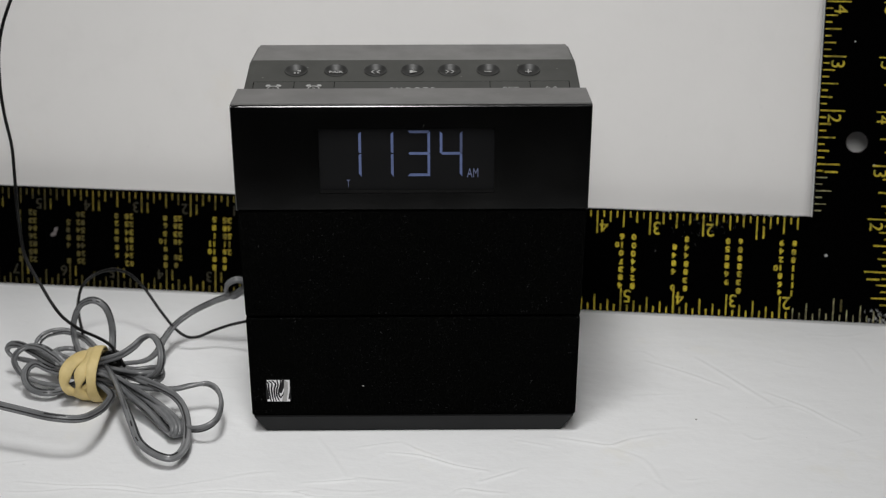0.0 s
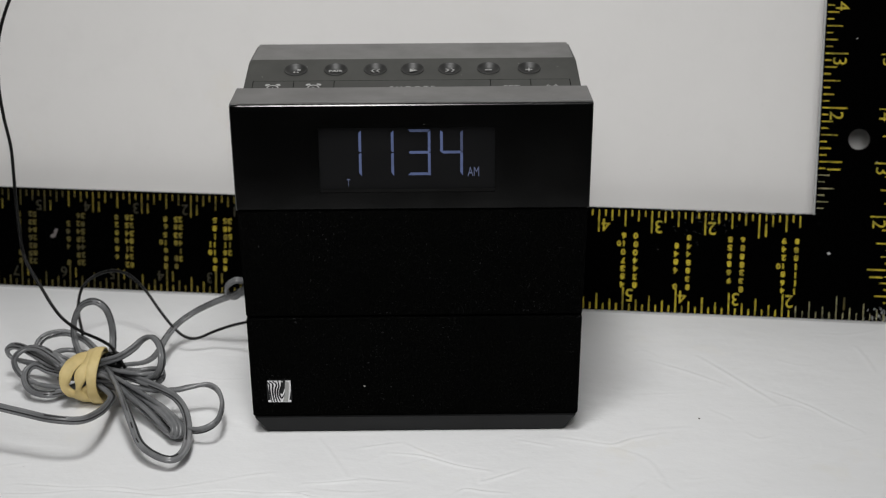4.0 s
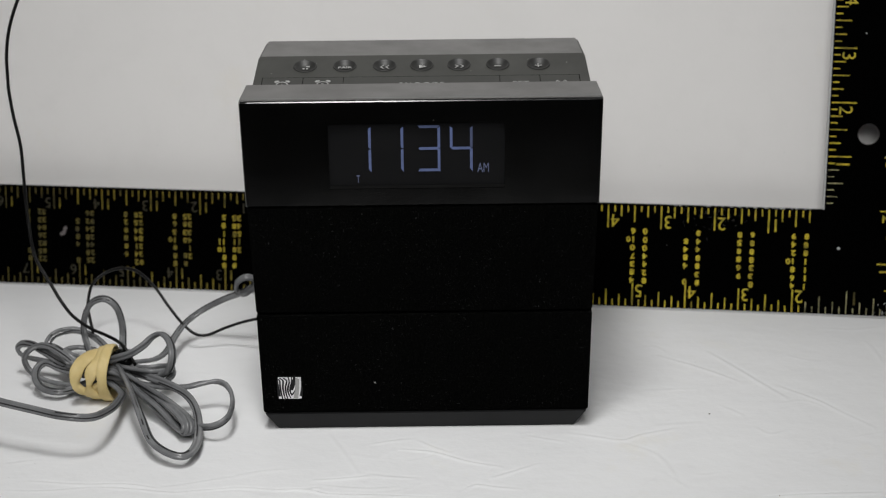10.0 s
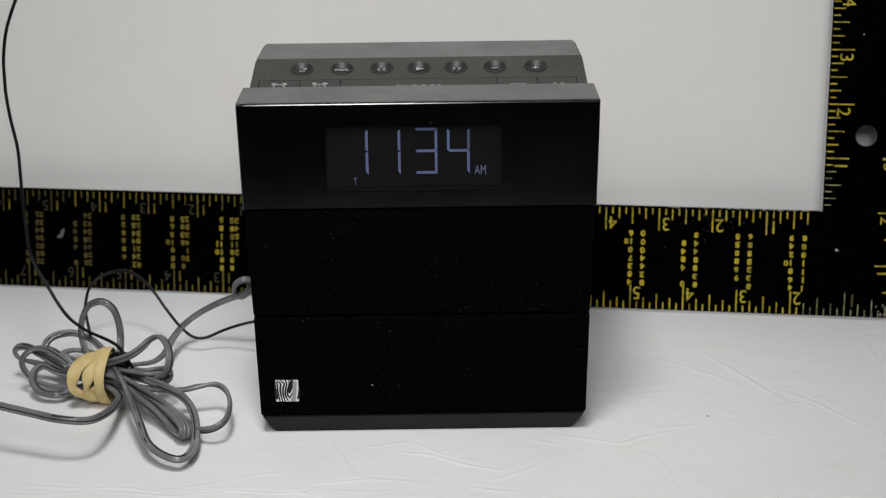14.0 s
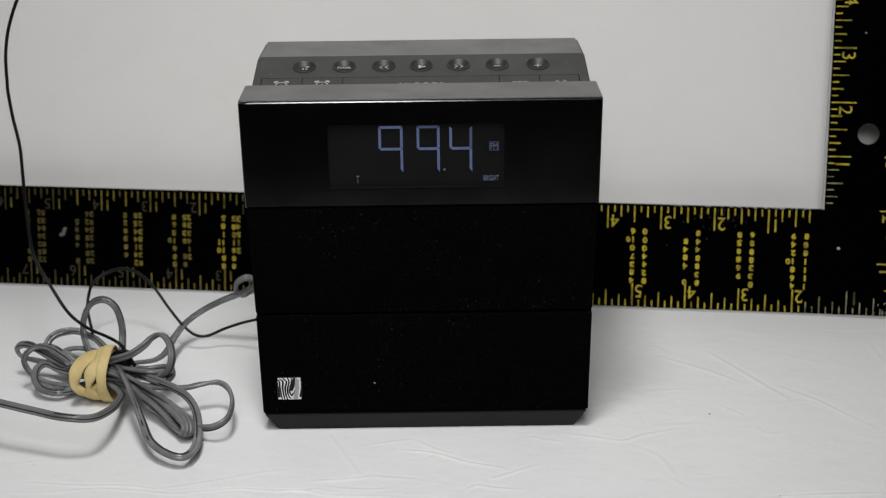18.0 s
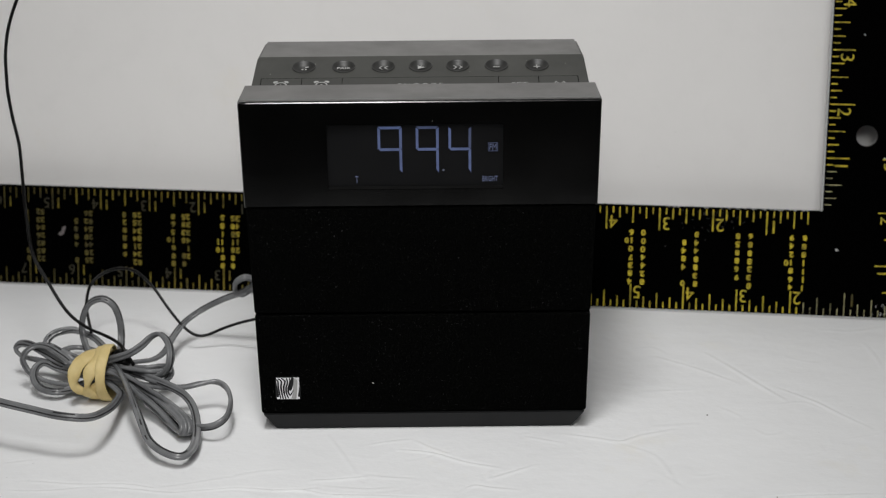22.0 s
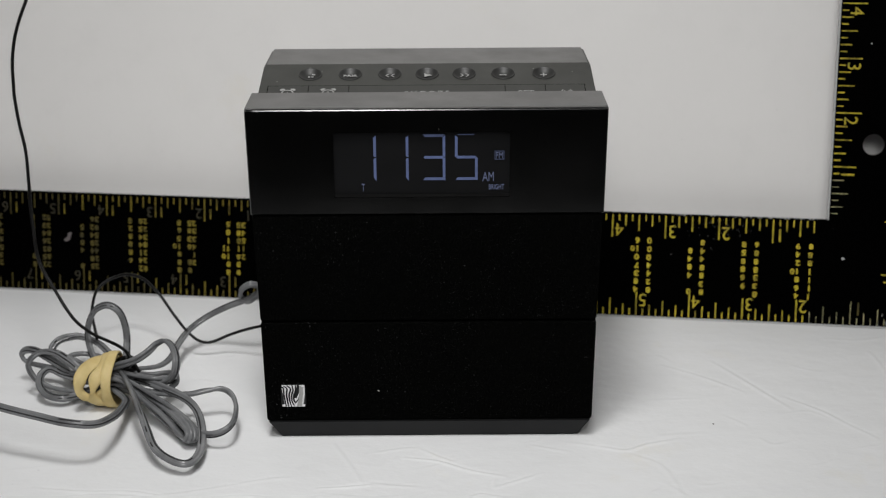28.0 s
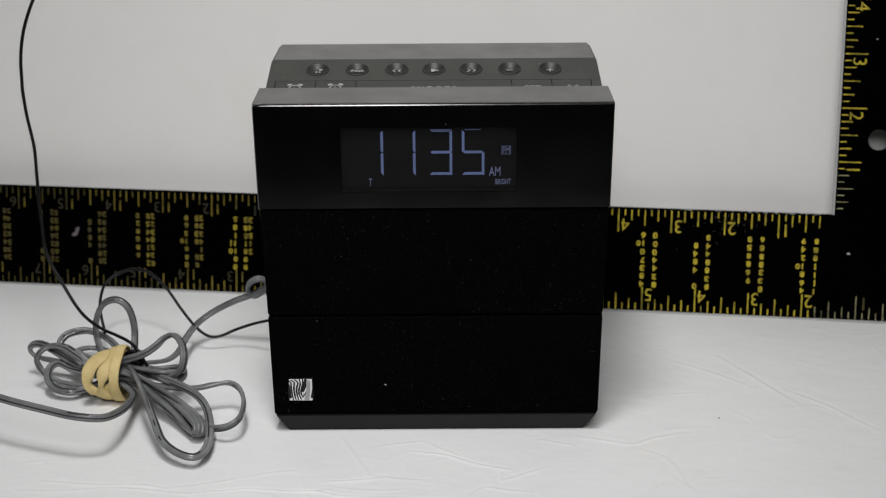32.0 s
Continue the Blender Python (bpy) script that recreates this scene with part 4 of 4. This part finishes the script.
def zip_cord(parent, points, rolls=(0.0, 0.0), printed=True, label="", seed=1):
    r = random.Random(seed)
    path = spline(points, 12)
    dashes = [r.random() < 0.86 for _ in range(400)]
    print_on = [r.random() < 0.5 for _ in range(900)]

    def marks(i, j):
        if not printed:
            return 0
        # dark line on one lobe holds both print and the groove's shadow
        return 1 if (j == 10 and dashes[i // 6]) or (j == 6 and print_on[i // 3] and (i + 17 * seed) % 70 < 24) else 0
    bm = bmesh.new()
    k = len(rolls) - 1

    def roll(s):
        i = min(int(s * k), k - 1)
        t = s * k - i
        t = t * t * (3 - 2 * t)
        return radians(rolls[i] * (1 - t) + rolls[i + 1] * t)
    sweep(bm, path, zip_profile(), roll, marks=marks)
    return part("cord_loop", bm, [M_CORD, M_STRIPE], parent, label)


def power_cord():
    pc = thing("power_cord", "grey two-core power cord bundled in loops on the sheet", "power cord")
    zip_cord(pc, [(-0.1413, 0.0396, 0.0100), (-0.1337, 0.0311, 0.0080), (-0.1277, 0.0215, 0.0080), (-0.1268, 0.0092, 0.0100), (-0.1273, -0.0074, 0.0140), (-0.1311, -0.0215, 0.0180), (-0.1414, -0.0239, 0.0200), (-0.1532, -0.0202, 0.0210), (-0.1652, -0.0160, 0.0220), (-0.1836, -0.0063, 0.0220), (-0.2073, 0.0037, 0.0200)],
             (0, 20, 50, 60, 60, 60), seed=1)
    zip_cord(pc, [(-0.1423, 0.0393, 0.0120), (-0.1328, 0.0354, 0.0150), (-0.1257, 0.0205, 0.0160), (-0.1185, 0.0018, 0.0150), (-0.1126, -0.0128, 0.0120), (-0.1079, -0.0221, 0.0080), (-0.1010, -0.0284, 0.0060), (-0.0942, -0.0299, 0.0050), (-0.0908, -0.0224, 0.0050), (-0.0912, -0.0087, 0.0060), (-0.0943, 0.0053, 0.0080), (-0.0989, 0.0124, 0.0110), (-0.1059, 0.0176, 0.0130), (-0.1170, 0.0268, 0.0130), (-0.1283, 0.0361, 0.0120), (-0.1407, 0.0375, 0.0120)],
             (70, 60, 10, 0, 20, 70, 70), seed=2)
    zip_cord(pc, [(-0.1406, 0.0361, 0.0100), (-0.1300, 0.0313, 0.0100), (-0.1207, 0.0266, 0.0100), (-0.1101, 0.0209, 0.0110), (-0.1003, 0.0185, 0.0120), (-0.0933, 0.0196, 0.0130), (-0.0869, 0.0211, 0.0130), (-0.0822, 0.0171, 0.0120), (-0.0793, 0.0067, 0.0110), (-0.0794, -0.0053, 0.0100), (-0.0837, -0.0093, 0.0080), (-0.0903, -0.0067, 0.0060), (-0.0978, 0.0031, 0.0050), (-0.1088, 0.0177, 0.0060), (-0.1215, 0.0296, 0.0070), (-0.1311, 0.0362, 0.0080), (-0.1415, 0.0400, 0.0090)],
             (20, 10, 0, 60, 80, 60, 10, 0), seed=3)
    zip_cord(pc, [(-0.1394, 0.0319, 0.0140), (-0.1291, 0.0282, 0.0130), (-0.1186, 0.0156, 0.0110), (-0.1091, 0.0066, 0.0080), (-0.1012, -0.0030, 0.0050), (-0.0967, -0.0076, 0.0035), (-0.0942, -0.0072, 0.0050), (-0.0961, -0.0025, 0.0080), (-0.1041, 0.0056, 0.0110), (-0.1150, 0.0156, 0.0130), (-0.1262, 0.0260, 0.0140), (-0.1404, 0.0365, 0.0130)],
             (40, 20, 0, 60, 60, 20), seed=4)
    zip_cord(pc, [(-0.1416, 0.0406, 0.0090), (-0.1289, 0.0310, 0.0080), (-0.1189, 0.0217, 0.0060), (-0.1101, 0.0111, 0.0040), (-0.1025, 0.0000, 0.0035), (-0.0973, -0.0091, 0.0050), (-0.0969, -0.0076, 0.0080), (-0.1021, 0.0003, 0.0100), (-0.1123, 0.0133, 0.0110), (-0.1271, 0.0291, 0.0110), (-0.1413, 0.0396, 0.0100)],
             (30, 20, 0, 60, 60, 20), seed=5)
    zip_cord(pc, [(-0.1418, 0.0378, 0.0140), (-0.1329, 0.0318, 0.0190), (-0.1248, 0.0307, 0.0220), (-0.1193, 0.0326, 0.0250), (-0.1156, 0.0346, 0.0280), (-0.1113, 0.0329, 0.0300), (-0.1075, 0.0290, 0.0280), (-0.1057, 0.0235, 0.0240), (-0.1075, 0.0236, 0.0180), (-0.1121, 0.0268, 0.0140), (-0.1204, 0.0325, 0.0120), (-0.1315, 0.0397, 0.0120), (-0.1411, 0.0393, 0.0120)],
             (80, 70, 30, 0, 60, 80), seed=6)
    zip_cord(pc, [(-0.1412, 0.0381, 0.0080), (-0.1323, 0.0354, 0.0060), (-0.1224, 0.0340, 0.0060), (-0.1138, 0.0334, 0.0070), (-0.1090, 0.0359, 0.0090), (-0.1091, 0.0402, 0.0110), (-0.1133, 0.0399, 0.0120), (-0.1203, 0.0383, 0.0120), (-0.1305, 0.0408, 0.0120), (-0.1410, 0.0387, 0.0120)],
             (10, 20, 60, 70, 20), seed=7)
    zip_cord(pc, [(-0.1411, 0.0384, 0.0100), (-0.1331, 0.0404, 0.0090), (-0.1240, 0.0373, 0.0090), (-0.1163, 0.0349, 0.0090), (-0.1106, 0.0372, 0.0100), (-0.1105, 0.0335, 0.0130), (-0.1158, 0.0281, 0.0150), (-0.1248, 0.0312, 0.0150), (-0.1327, 0.0348, 0.0150), (-0.1403, 0.0366, 0.0140)],
             (10, 20, 60, 70, 20), seed=8)
    zip_cord(pc, [(-0.1419, 0.0375, 0.0120), (-0.1346, 0.0433, 0.0120), (-0.1261, 0.0493, 0.0100), (-0.1190, 0.0544, 0.0090), (-0.1155, 0.0635, 0.0090), (-0.1141, 0.0771, 0.0100), (-0.1107, 0.0888, 0.0120), (-0.1034, 0.0939, 0.0160), (-0.0933, 0.0914, 0.0220), (-0.0842, 0.0870, 0.0270), (-0.0789, 0.0870, 0.0300), (-0.0775, 0.0851, 0.0340), (-0.0812, 0.0829, 0.0360), (-0.0854, 0.0844, 0.0330), (-0.0864, 0.0880, 0.0280), (-0.0832, 0.0867, 0.0260), (-0.0791, 0.0878, 0.0280), (-0.0732, 0.0866, 0.0320), (-0.0651, 0.0797, 0.0360)],
             (20, 15, 10, 5, 5, 0, 0, 30), seed=9)
    zip_cord(pc, [(-0.1405, 0.0362, 0.0110), (-0.1490, 0.0387, 0.0110), (-0.1571, 0.0411, 0.0140), (-0.1644, 0.0446, 0.0170), (-0.1718, 0.0510, 0.0180), (-0.1778, 0.0564, 0.0160), (-0.1802, 0.0577, 0.0130), (-0.1778, 0.0571, 0.0100), (-0.1713, 0.0571, 0.0080), (-0.1619, 0.0537, 0.0070), (-0.1505, 0.0418, 0.0080), (-0.1411, 0.0383, 0.0090)],
             (0, 20, 60, 70, 20, 0), seed=10)
    zip_cord(pc, [(-0.1404, 0.0365, 0.0130), (-0.1474, 0.0335, 0.0160), (-0.1532, 0.0352, 0.0200), (-0.1604, 0.0415, 0.0210), (-0.1672, 0.0451, 0.0200), (-0.1717, 0.0431, 0.0180), (-0.1732, 0.0426, 0.0140), (-0.1702, 0.0412, 0.0090), (-0.1635, 0.0395, 0.0060), (-0.1560, 0.0380, 0.0050), (-0.1481, 0.0357, 0.0060), (-0.1397, 0.0370, 0.0080)],
             (70, 60, 40, 70, 20, 0), seed=11)
    zip_cord(pc, [(-0.1406, 0.0361, 0.0100), (-0.1490, 0.0364, 0.0110), (-0.1573, 0.0390, 0.0120), (-0.1639, 0.0428, 0.0130), (-0.1677, 0.0415, 0.0110), (-0.1676, 0.0370, 0.0080), (-0.1639, 0.0336, 0.0050), (-0.1571, 0.0322, 0.0040), (-0.1514, 0.0355, 0.0040), (-0.1412, 0.0380, 0.0070)],
             (0, 30, 70, 60, 20), seed=12)
    zip_cord(pc, [(-0.1360, 0.0495, 0.0100), (-0.1431, 0.0640, 0.0110), (-0.1500, 0.0732, 0.0120), (-0.1575, 0.0758, 0.0140), (-0.1635, 0.0753, 0.0140), (-0.1680, 0.0726, 0.0130), (-0.1698, 0.0693, 0.0100), (-0.1646, 0.0625, 0.0080), (-0.1512, 0.0457, 0.0100), (-0.1398, 0.0385, 0.0110)],
             (0, 0, 60, 60, 0), seed=13)
    zip_cord(pc, [(-0.1410, 0.0387, 0.0120), (-0.1469, 0.0521, 0.0130), (-0.1514, 0.0624, 0.0180), (-0.1511, 0.0651, 0.0250), (-0.1479, 0.0662, 0.0310), (-0.1417, 0.0639, 0.0340), (-0.1368, 0.0633, 0.0310), (-0.1350, 0.0650, 0.0230), (-0.1349, 0.0646, 0.0150), (-0.1346, 0.0551, 0.0110), (-0.1388, 0.0397, 0.0110)],
             (70, 60, 70, 90, 70, 60), seed=14)
    zip_cord(pc, [(-0.1401, 0.0354, 0.0140), (-0.1486, 0.0416, 0.0150), (-0.1578, 0.0525, 0.0140), (-0.1539, 0.0590, 0.0130), (-0.1447, 0.0568, 0.0120), (-0.1351, 0.0455, 0.0110)],
             (0, 0, 0), seed=15)
    zip_cord(pc, [(-0.1538, 0.0391, 0.0130), (-0.1463, 0.0361, 0.0140), (-0.1401, 0.0355, 0.0145), (-0.1327, 0.0347, 0.0140), (-0.1257, 0.0349, 0.0120)],
             (20, 20, 20), seed=16)
    zip_cord(pc, [(-0.1546, 0.0407, 0.0080), (-0.1483, 0.0428, 0.0070), (-0.1426, 0.0443, 0.0060), (-0.1347, 0.0412, 0.0060), (-0.1259, 0.0397, 0.0050)],
             (0, 0, 0), seed=17)
    zip_cord(pc, [(-0.1538, 0.0410, 0.0100), (-0.1468, 0.0375, 0.0110), (-0.1405, 0.0362, 0.0110), (-0.1330, 0.0349, 0.0110), (-0.1249, 0.0356, 0.0090)],
             (60, 60, 60), seed=18)


def antenna_wire():
    aw = thing("antenna_wire", "thin black aerial wire rising from the cord bundle", "wire")
    bm = bmesh.new()
    sweep(bm, spline([(-0.1246, 0.0385, 0.0130), (-0.1298, 0.0425, 0.0199), (-0.1346, 0.0490, 0.0205), (-0.1402, 0.0528, 0.0216), (-0.1471, 0.0570, 0.0228), (-0.1552, 0.0616, 0.0266), (-0.1610, 0.0670, 0.0311), (-0.1658, 0.0707, 0.0377), (-0.1690, 0.0733, 0.0421), (-0.1714, 0.0751, 0.0455), (-0.1738, 0.0775, 0.0500), (-0.1751, 0.0793, 0.0547), (-0.1760, 0.0815, 0.0605), (-0.1775, 0.0860, 0.0722), (-0.1781, 0.0890, 0.0844), (-0.1789, 0.0920, 0.0966), (-0.1814, 0.0950, 0.1087), (-0.1829, 0.0973, 0.1196), (-0.1831, 0.0985, 0.1257), (-0.1832, 0.1000, 0.1329), (-0.1827, 0.1012, 0.1389), (-0.1817, 0.1025, 0.1449), (-0.1800, 0.1038, 0.1509), (-0.1777, 0.1050, 0.1569), (-0.1764, 0.1060, 0.1601), (-0.1729, 0.1082, 0.1694), (-0.1693, 0.1105, 0.1786)], 6), circle(0.00074, 8))
    part("strand", bm, M_WIRE, aw)
    # the spare wire is wound up tight beside the band
    bm = bmesh.new()
    coil = []
    for i in range(90):
        a = i * 0.85
        coil.append((-0.1302 + 0.0036 * math.cos(a) * (0.75 + 0.25 * math.sin(i * 0.7)), 0.0405 + 0.0030 * math.sin(a), 0.0150 + 0.0030 * math.sin(a * 0.37 + 0.6)))
    sweep(bm, spline(coil, 3), circle(0.00085, 6))
    part("coil", bm, M_WIRE, aw, "tight coil of spare wire")
    bm = bmesh.new()
    sweep(bm, spline([(-0.1502, 0.0737, 0.0140), (-0.1554, 0.0903, 0.0160), (-0.1576, 0.0993, 0.0180), (-0.1554, 0.1019, 0.0260), (-0.1501, 0.1060, 0.0300), (-0.1423, 0.1072, 0.0320), (-0.1340, 0.1044, 0.0310), (-0.1259, 0.0983, 0.0260), (-0.1188, 0.0928, 0.0180), (-0.1120, 0.0868, 0.0120), (-0.1061, 0.0842, 0.0080), (-0.1006, 0.0851, 0.0070), (-0.0928, 0.0858, 0.0100), (-0.0844, 0.0828, 0.0140), (-0.0759, 0.0776, 0.0180), (-0.0657, 0.0786, 0.0200)], 10), circle(0.0007, 8))
    part("strand", bm, M_WIRE, aw)


def rubber_band():
    """A wide band as four wraps shaped to fit the camera's view; each wrap is a strip round the bundle that lies at its
    own slant and narrows where it turns on edge.
    """
    rb = thing("rubber_band", "wide tan rubber band twisted round the cord bundle", "rubber band", pose(-0.1415, 0.0352, 0.0115))
    radius, half = 0.0104, 0.00045
    # fitted to the camera's view: height on the front (1 top, -1 bottom), then both edges along the bundle in
    # millimetres
    wraps = (
        (1.13, [(0.98, 4.6, 9.0), (0.69, 4.0, 8.7), (0.41, 3.5, 8.2), (0.13, 3.2, 7.7), (-0.15, 3.2, 7.4), (-0.44, 3.3, 7.4), (-0.72, 3.2, 7.9), (-0.93, 3.8, 8.5)]),
        (0.99, [(0.98, 1.6, 5.0), (0.90, -1.8, 4.2), (0.76, -4.2, 3.2), (0.62, -5.8, 2.2), (0.41, -7.2, -0.2), (0.20, -8.2, -2.0), (0.02, -8.5, -2.9), (-0.19, -8.3, -3.7), (-0.37, -7.9, -4.6), (-0.52, -7.2, -4.4), (-0.65, -6.4, -3.0), (-0.79, -5.2, -0.6), (-0.93, -3.0, 2.3)]),
        (1.06, [(0.95, 2.0, 5.8), (0.76, 2.0, 5.2), (0.58, 1.4, 4.4), (0.41, 0.2, 3.8), (0.23, -1.2, 3.5), (0.06, -1.9, 3.3), (-0.12, -1.8, 3.0), (-0.26, -1.4, 2.2), (-0.40, -1.3, 1.2), (-0.54, -1.8, 0.7), (-0.68, -2.4, 1.4), (-0.82, -2.4, 2.8), (-0.94, -1.0, 3.8)]),
        (0.92, [(0.97, 5.3, 8.8), (0.41, 4.4, 7.4), (-0.15, 4.0, 6.6), (-0.31, 3.6, 5.0), (-0.40, 3.0, 4.6), (-0.49, 1.8, 4.2), (-0.58, 0.0, 3.8), (-0.72, -2.2, 3.6), (-0.86, -2.6, 4.0), (-0.98, -0.7, 4.9)]),
    )
    across = (-1.0, -0.93, -0.3, 0.3, 0.93, 1.0)
    for grow, rows in wraps:
        # the far side runs straight back from the last height to the first
        angle = [158 - math.degrees(math.asin(v)) for v, _, _ in rows] + [310, 360]
        lo = [r[1] for r in rows]
        hi = [r[2] for r in rows]
        lo += [(2 * lo[-1] + lo[0]) / 3, (lo[-1] + 2 * lo[0]) / 3]
        hi += [(2 * hi[-1] + hi[0]) / 3, (hi[-1] + 2 * hi[0]) / 3]
        path = spline([(a / 60, p / 10, q / 10) for a, p, q in zip(angle + [angle[0] + 360], lo + lo[:1], hi + hi[:1])], 5)[:-1]
        bm = bmesh.new()
        rings = []
        for t, p, q in path:
            a, mid, w = radians(t * 60), (p + q) * 0.005, max(0.00035, (q - p) * 0.005)
            # where the strip is narrow it stands on edge
            edge = max(0.0, 1.0 - w / 0.0022)
            out = Vector((0, math.cos(a), math.sin(a)))
            # low on the front the inner edges of the slanting wraps roll in towards the cords
            roll = 0.0022 * max(0.0, 1.0 - abs(t * 60 - 190) / 30) if grow in (0.99, 1.06) else 0.0
            ring = []
            for side in (1, -1):
                for u in (across if side == 1 else across[::-1]):
                    r = radius * grow + side * half * (0.5 if abs(u) == 1 else 1.0) - 0.00015 * u * u + edge * 0.0018 * u - roll * u ** 3
                    ring.append(bm.verts.new(out * r + Vector((mid + u * w, 0, 0))))
            rings.append(ring)
        n, m = len(rings), len(rings[0])
        for i in range(n):
            for j in range(m):
                f = bm.faces.new((rings[i][j], rings[i][(j + 1) % m], rings[(i + 1) % n][(j + 1) % m], rings[(i + 1) % n][j]))
                f.smooth = True
        part("wrap", bm, M_BAND, rb)


power_cord()
antenna_wire()
rubber_band()

# ---- specks ----


def speck(x, y, r, label, mat):
    bm = bmesh.new()
    rr = random.Random(int((x + 1) * 10000))
    pts = [(x + r * rr.uniform(0.5, 1) * math.cos(q), y + r * rr.uniform(0.5, 1) * math.sin(q)) for q in [math.pi / 4 * i for i in range(8)]]
    prism(bm, pts, "z", -0.0001, 0.0004)
    tagged(new("crumb", mesh_of("crumb", bm, mat)), label, "crumb", "crumbs on the sheet")


M_CRUMB = plastic("dark_crumb", (0.14, 0.125, 0.115), 0.8)
M_RUST = plastic("reddish_crumb", (0.30, 0.23, 0.18), 0.8)
speck(0.1177, 0.0111, 0.0004, "tiny dark crumb on the white sheet", M_CRUMB)
speck(0.1319, -0.0587, 0.0004, "tiny reddish crumb on the white sheet", M_RUST)
speck(0.0610, 0.0210, 0.0003, "tiny dark crumb on the white sheet", M_CRUMB)
bm = bmesh.new()
prism(bm, [(-W_BEZEL - 0.0001, Z_TOP - 0.0020), (-W_BEZEL + 0.0006, Z_TOP - 0.0010), (-W_BEZEL + 0.0032, Z_TOP - 0.0002), (-W_BEZEL + 0.0010, Z_TOP - 0.0005)], "y", -0.0002, 0.0012)
part("chipped_corner", bm, M_CHROME, CLOCK, "bright chip in the corner of the front")
bm = bmesh.new()
prism(bm, [(-0.0209, 0.0217), (-0.0204, 0.0212), (-0.0200, 0.0212), (-0.0202, 0.0216)], "y", 0.0001, 0.0006)
part("lint", bm, M_DUST, CLOCK, "pale speck of lint")

# dust on the top of the radio
rr = random.Random(21)
for i in range(16):
    bm = bmesh.new()
    x, on_lid = rr.uniform(-0.064, 0.064), i % 2
    y = rr.uniform(0.004, 0.022) if on_lid else rr.uniform(0.041, 0.054)
    z = Z_TOP if on_lid else panel_z(y)
    r = rr.uniform(0.00012, 0.00028)
    prism(bm, [(x + r * rr.uniform(0.5, 1) * math.cos(q), y + 1.5 * r * rr.uniform(0.5, 1) * math.sin(q)) for q in [math.pi / 3 * k for k in range(6)]], "z", z - 0.0001, z + 0.0001)
    part("dust", bm, M_DUST, CLOCK)


# ---- what moves: the strokes of the display, hidden inside it to imitate going off ----
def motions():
    """Every stroke always glows: it stands at the face of the display when lit and is hidden inside it when off."""
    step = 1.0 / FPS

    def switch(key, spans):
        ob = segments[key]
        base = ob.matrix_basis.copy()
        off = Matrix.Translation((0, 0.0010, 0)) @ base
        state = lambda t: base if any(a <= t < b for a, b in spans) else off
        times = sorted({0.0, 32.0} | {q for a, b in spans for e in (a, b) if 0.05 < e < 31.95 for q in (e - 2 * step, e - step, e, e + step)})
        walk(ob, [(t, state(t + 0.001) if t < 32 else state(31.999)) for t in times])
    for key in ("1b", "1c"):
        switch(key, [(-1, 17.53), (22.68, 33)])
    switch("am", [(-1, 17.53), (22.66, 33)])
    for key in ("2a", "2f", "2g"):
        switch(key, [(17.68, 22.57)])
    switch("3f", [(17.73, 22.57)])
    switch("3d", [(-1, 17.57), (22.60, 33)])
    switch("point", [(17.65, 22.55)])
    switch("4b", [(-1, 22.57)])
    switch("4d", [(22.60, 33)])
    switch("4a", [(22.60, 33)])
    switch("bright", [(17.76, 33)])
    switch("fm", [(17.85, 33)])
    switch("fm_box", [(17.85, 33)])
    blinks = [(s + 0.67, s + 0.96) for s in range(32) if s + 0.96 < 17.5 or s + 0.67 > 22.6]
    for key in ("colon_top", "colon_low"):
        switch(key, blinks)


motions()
